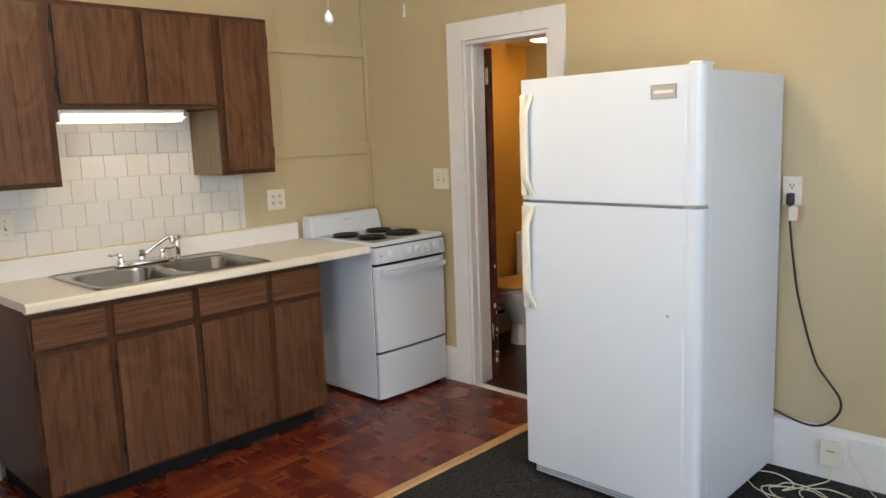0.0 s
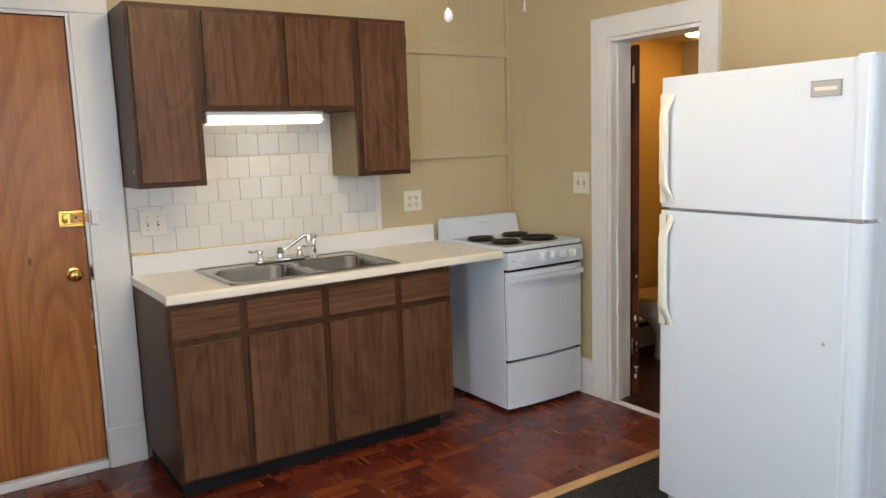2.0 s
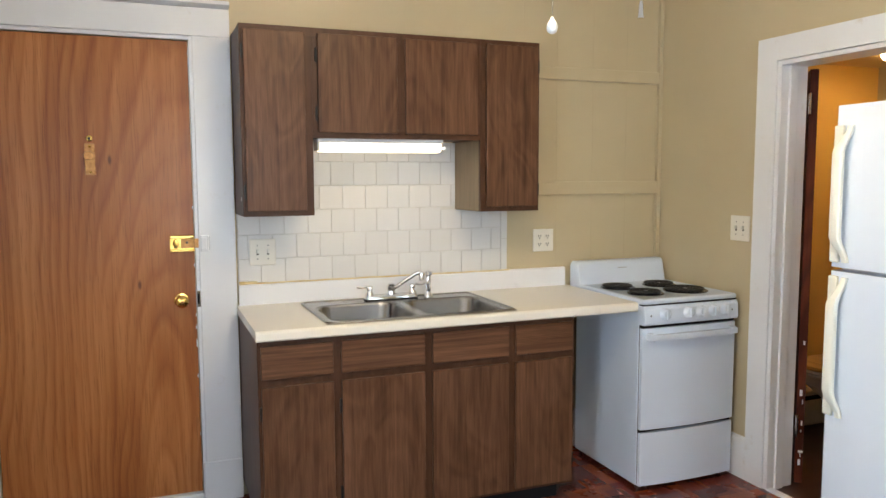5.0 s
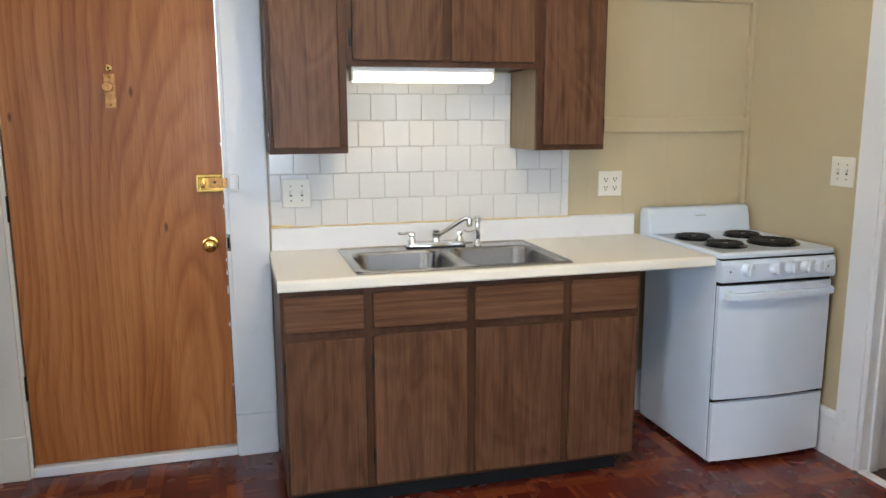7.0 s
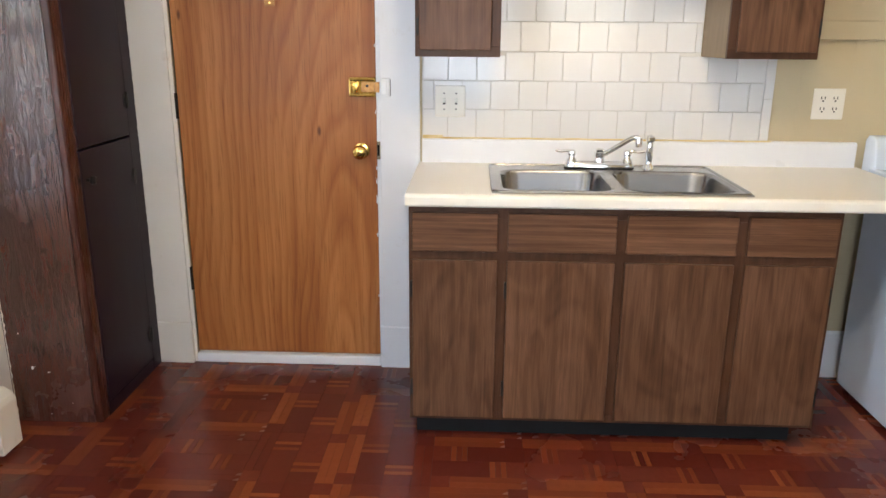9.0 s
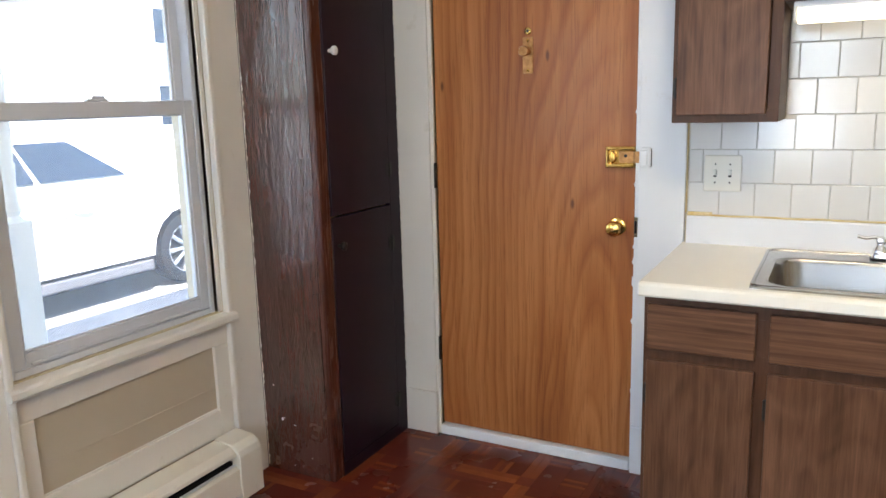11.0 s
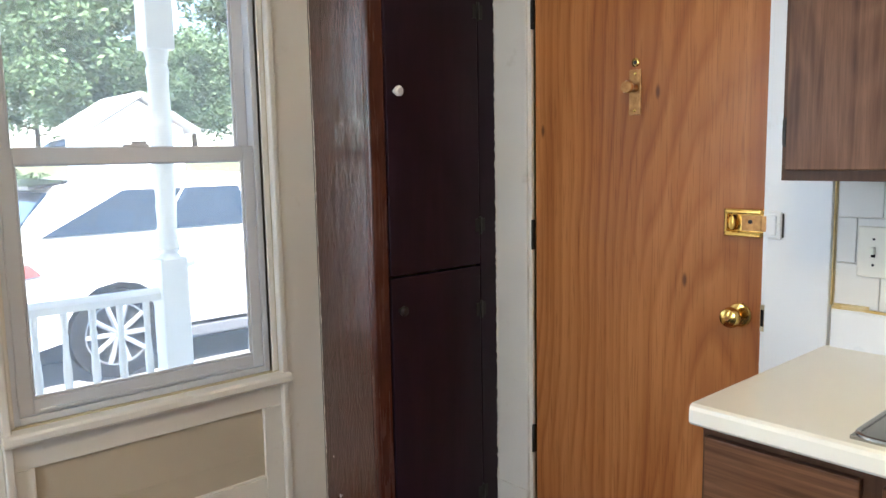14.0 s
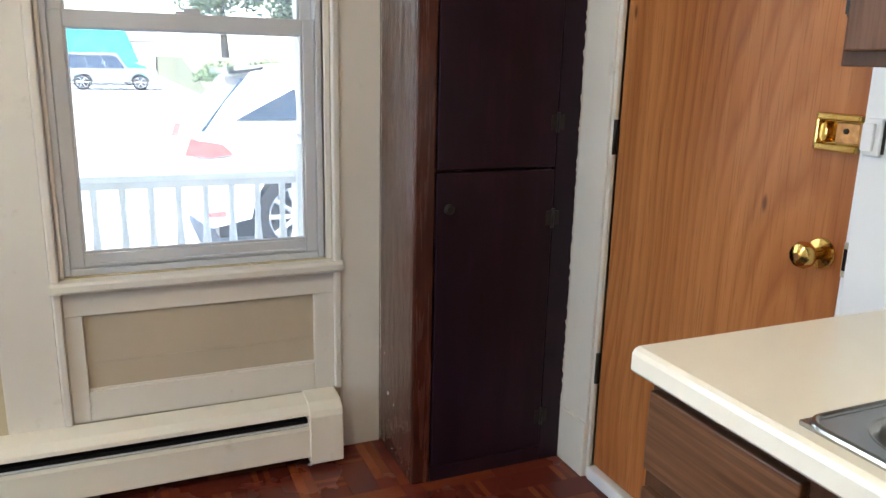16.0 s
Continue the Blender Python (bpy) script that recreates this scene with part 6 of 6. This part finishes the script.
def tree(at, seed, height, spread, leaves=5000):
    t = thing("tree", at, "broad leafy green tree across the street", "tree", "trees across the street")
    limbs, crown = tree_parts(seed, height, spread, leaves)
    limbs.transform(Matrix.Translation(at))
    part("trunk", limbs, BARK, t)
    c = new("crown", crown)
    c.parent = t
    return t


first = tree((-21.0, -52.0, 1.3), 1, 9.0, 3.6, 14000)
for i, (x, y, a, s) in enumerate(((-13.5, -55.0, 80, 1.5), (-28.5, -57.0, 190, 1.7), (-6.5, -60.0, 300, 1.45), (-37.0, -62.0, 20, 1.8), (-18.0, -66.0, 140, 2.0), (-46.0, -66.0, 240, 1.8), (-17.2, -51.0, 250, 0.85), (-24.6, -53.0, 30, 0.95), (-11.0, -53.5, 170, 0.9))):
    copy_thing(first, Matrix.Translation((x, y, 1.3)) @ Matrix.Rotation(radians(a), 4, "Z") @ Matrix.Diagonal((s, s, s, 1)))
def bush(at, seed):
    rnd = random.Random(seed)
    verts, faces = [], []
    for i in range(1500):
        a, r = rnd.uniform(0, 6.283), rnd.random() ** 0.5
        p = Vector((1.3 * r * math.cos(a), 0.7 * r * math.sin(a), rnd.uniform(0.02, 0.95) * (1.05 - r * r * 0.7))) + Vector(at)
        s = rnd.uniform(0.05, 0.10)
        u = Vector((rnd.uniform(-1, 1), rnd.uniform(-1, 1), rnd.uniform(-1, 1))).normalized()
        w = u.cross(Vector((rnd.uniform(-1, 1), rnd.uniform(-1, 1), rnd.uniform(-1, 1)))).normalized()
        b = len(verts)
        verts += [p - u * s, p - w * s * 0.5, p + u * s, p + w * s * 0.5]
        faces.append((b, b + 1, b + 2, b + 3))
    me = bpy.data.meshes.new("bush")
    me.from_pydata(verts, [], faces)
    me.materials.append(LEAF)
    return tagged(new("bush", me), "low green flowering bush by the street", "bush")


for i, (x, y) in enumerate(((-4.2, -33.0), (-6.2, -34.0), (-3.2, -36.0), (-5.4, -37.0))):
    bush((x, y, GZ + 0.02 + (-30 - y) / 16 * 1.65 - 0.05), 30 + i)

# ---- pieces of walls and floors ----
# tiles over the counter
TZ0, TP = 0.978, 0.1085
field = structure("tile_backsplash", joined(bx(0.0, 0.0035, 0.003, 1.334, 0.977, UZ0), bx(0.0, 0.0035, 0.290, 1.050, UZ0, UZM)), GROUT, "white square wall tiles in running bond", "tiles")
tile_meshes = {}


def tile(y0, y1, z0, z1):
    w, h = round(y1 - y0, 4), round(z1 - z0, 4)
    if w < 0.008 or h < 0.008:
        return
    if (w, h) not in tile_meshes:
        tile_meshes[(w, h)] = mesh_of("tile", bx(0, 0.006, 0, w, 0, h, 0.0018, 2), TILE)
    o = new("tile", tile_meshes[(w, h)])
    o.parent = field
    o.location = (0.0036, y0, z0)


G = 0.0022
for row in range(7):
    z0 = TZ0 + row * TP
    z1 = min(z0 + TP - G, UZM - 0.002)
    lo, hi = (0.006, 1.296) if z0 + 0.02 < UZ0 else (0.292, 1.048)
    y = -0.004 if row % 2 == 0 else -0.0585
    while y < hi:
        a, b = max(y, lo), min(y + TP - G, hi)
        if row == 2 and z1 > UZ0 and (b < 0.292 or a > 1.050):
            tile(a, b, z0, UZ0 - 0.001)
        elif row == 2 and z1 > UZ0:
            if a < 0.29 < b:
                tile(a, b, z0, UZ0 - 0.001)
            elif a < 1.050 < b:
                tile(a, b, z0, UZ0 - 0.001)
            else:
                tile(a, b, z0, z1)
        else:
            tile(a, b, z0, z1)
        y += TP
for k in range(2):
    tile(1.298, 1.333, TZ0 + 0.158 * k, min(TZ0 + 0.158 * k + 0.156, UZ0 - 0.001))

# parquet: one-foot squares of slats, laid either way
CELL = 0.305
KINDS = "BAABAABBAABABB"
slat_meshes = {}
far_d, far_l = [], []


def slat(x0, x1, y0, y1, pale, near):
    x0, x1 = max(x0, 0.0), min(x1, 1.446)
    y0, y1 = max(y0, YS), min(y1, YN)
    g = 0.0006
    w, h = round(x1 - x0 - g, 4), round(y1 - y0 - g, 4)
    if w < 0.003 or h < 0.003:
        return
    if near:
        key = (w, h, pale)
        if key not in slat_meshes:
            slat_meshes[key] = mesh_of("slat", bx(0, w, 0, h, -0.004, 0), PARQ_L if pale else PARQ_D, False)
        o = new("slat", slat_meshes[key])
        o.parent = floor
        o.location = (x0, y0, 0.0)
    else:
        (far_l if pale else far_d).append((x0, x0 + w, y0, y0 + h))


random.seed(3)
for j in range(14):
    for i in range(6):
        cx, cy = 0.130 + CELL * (i - 0) , -0.98 - CELL * 2 + CELL * j
        x0, y0 = cx - CELL / 2, cy - CELL / 2
        if y0 > YN or y0 + CELL < YS or x0 > 1.44:
            continue
        kind = KINDS[j % len(KINDS)]
        if random.random() < 0.18:
            kind = "A" if kind == "B" else "B"
        near = -0.85 < cy < 0.5 and 0.2 < cx < 1.2 or (0.5 < cx and -0.85 < cy < 0.3)

        def lay(a0, a1, b0, b1, pale):
            # a runs along the side bands, b across them
            if kind == "A":
                slat(x0 + a0 * CELL, x0 + a1 * CELL, y0 + b0 * CELL, y0 + b1 * CELL, pale, near)
            else:
                slat(x0 + b0 * CELL, x0 + b1 * CELL, y0 + a0 * CELL, y0 + a1 * CELL, pale, near)
        for b0, b1, a0, a1 in ((0.0, 0.2, 0.0, 0.8), (0.8, 1.0, 0.2, 1.0)):
            bright = random.random() < 0.78
            lay(a0, a1, b0, b0 + 0.1, bright)
            lay(a0, a1, b0 + 0.1, b1, bright)
            if a0 > 0:
                lay(0, a0, b0, b1, False)
            else:
                lay(a1, 1, b0, b1, False)
        for b0, b1, p in ((0.2, 0.5, 0.20), (0.5, 0.8, 0.62)):
            for a0, a1, pale in ((0, p, False), (p, p + 0.06, True), (p + 0.06, p + 0.12, False), (p + 0.12, p + 0.18, True), (p + 0.18, 1, False)):
                lay(a0, a1, b0, b1, pale)
for nm, rects, mat in (("far_dark_slats", far_d, PARQ_D2), ("far_pale_slats", far_l, PARQ_L2)):
    verts, faces = [], []
    for a0, a1, b0, b1 in rects:
        k = len(verts)
        verts += [(a0, b0, -0.004), (a1, b0, -0.004), (a1, b1, -0.004), (a0, b1, -0.004), (a0, b0, 0), (a1, b0, 0), (a1, b1, 0), (a0, b1, 0)]
        faces += [(k + 4, k + 5, k + 6, k + 7), (k, k + 1, k + 5, k + 4), (k + 1, k + 2, k + 6, k + 5), (k + 2, k + 3, k + 7, k + 6), (k + 3, k, k + 4, k + 7)]
    me = bpy.data.meshes.new(nm)
    me.from_pydata(verts, [], faces)
    me.materials.append(mat)
    o = new(nm, me)
    o.parent = floor
    o["kind"] = "stuff"
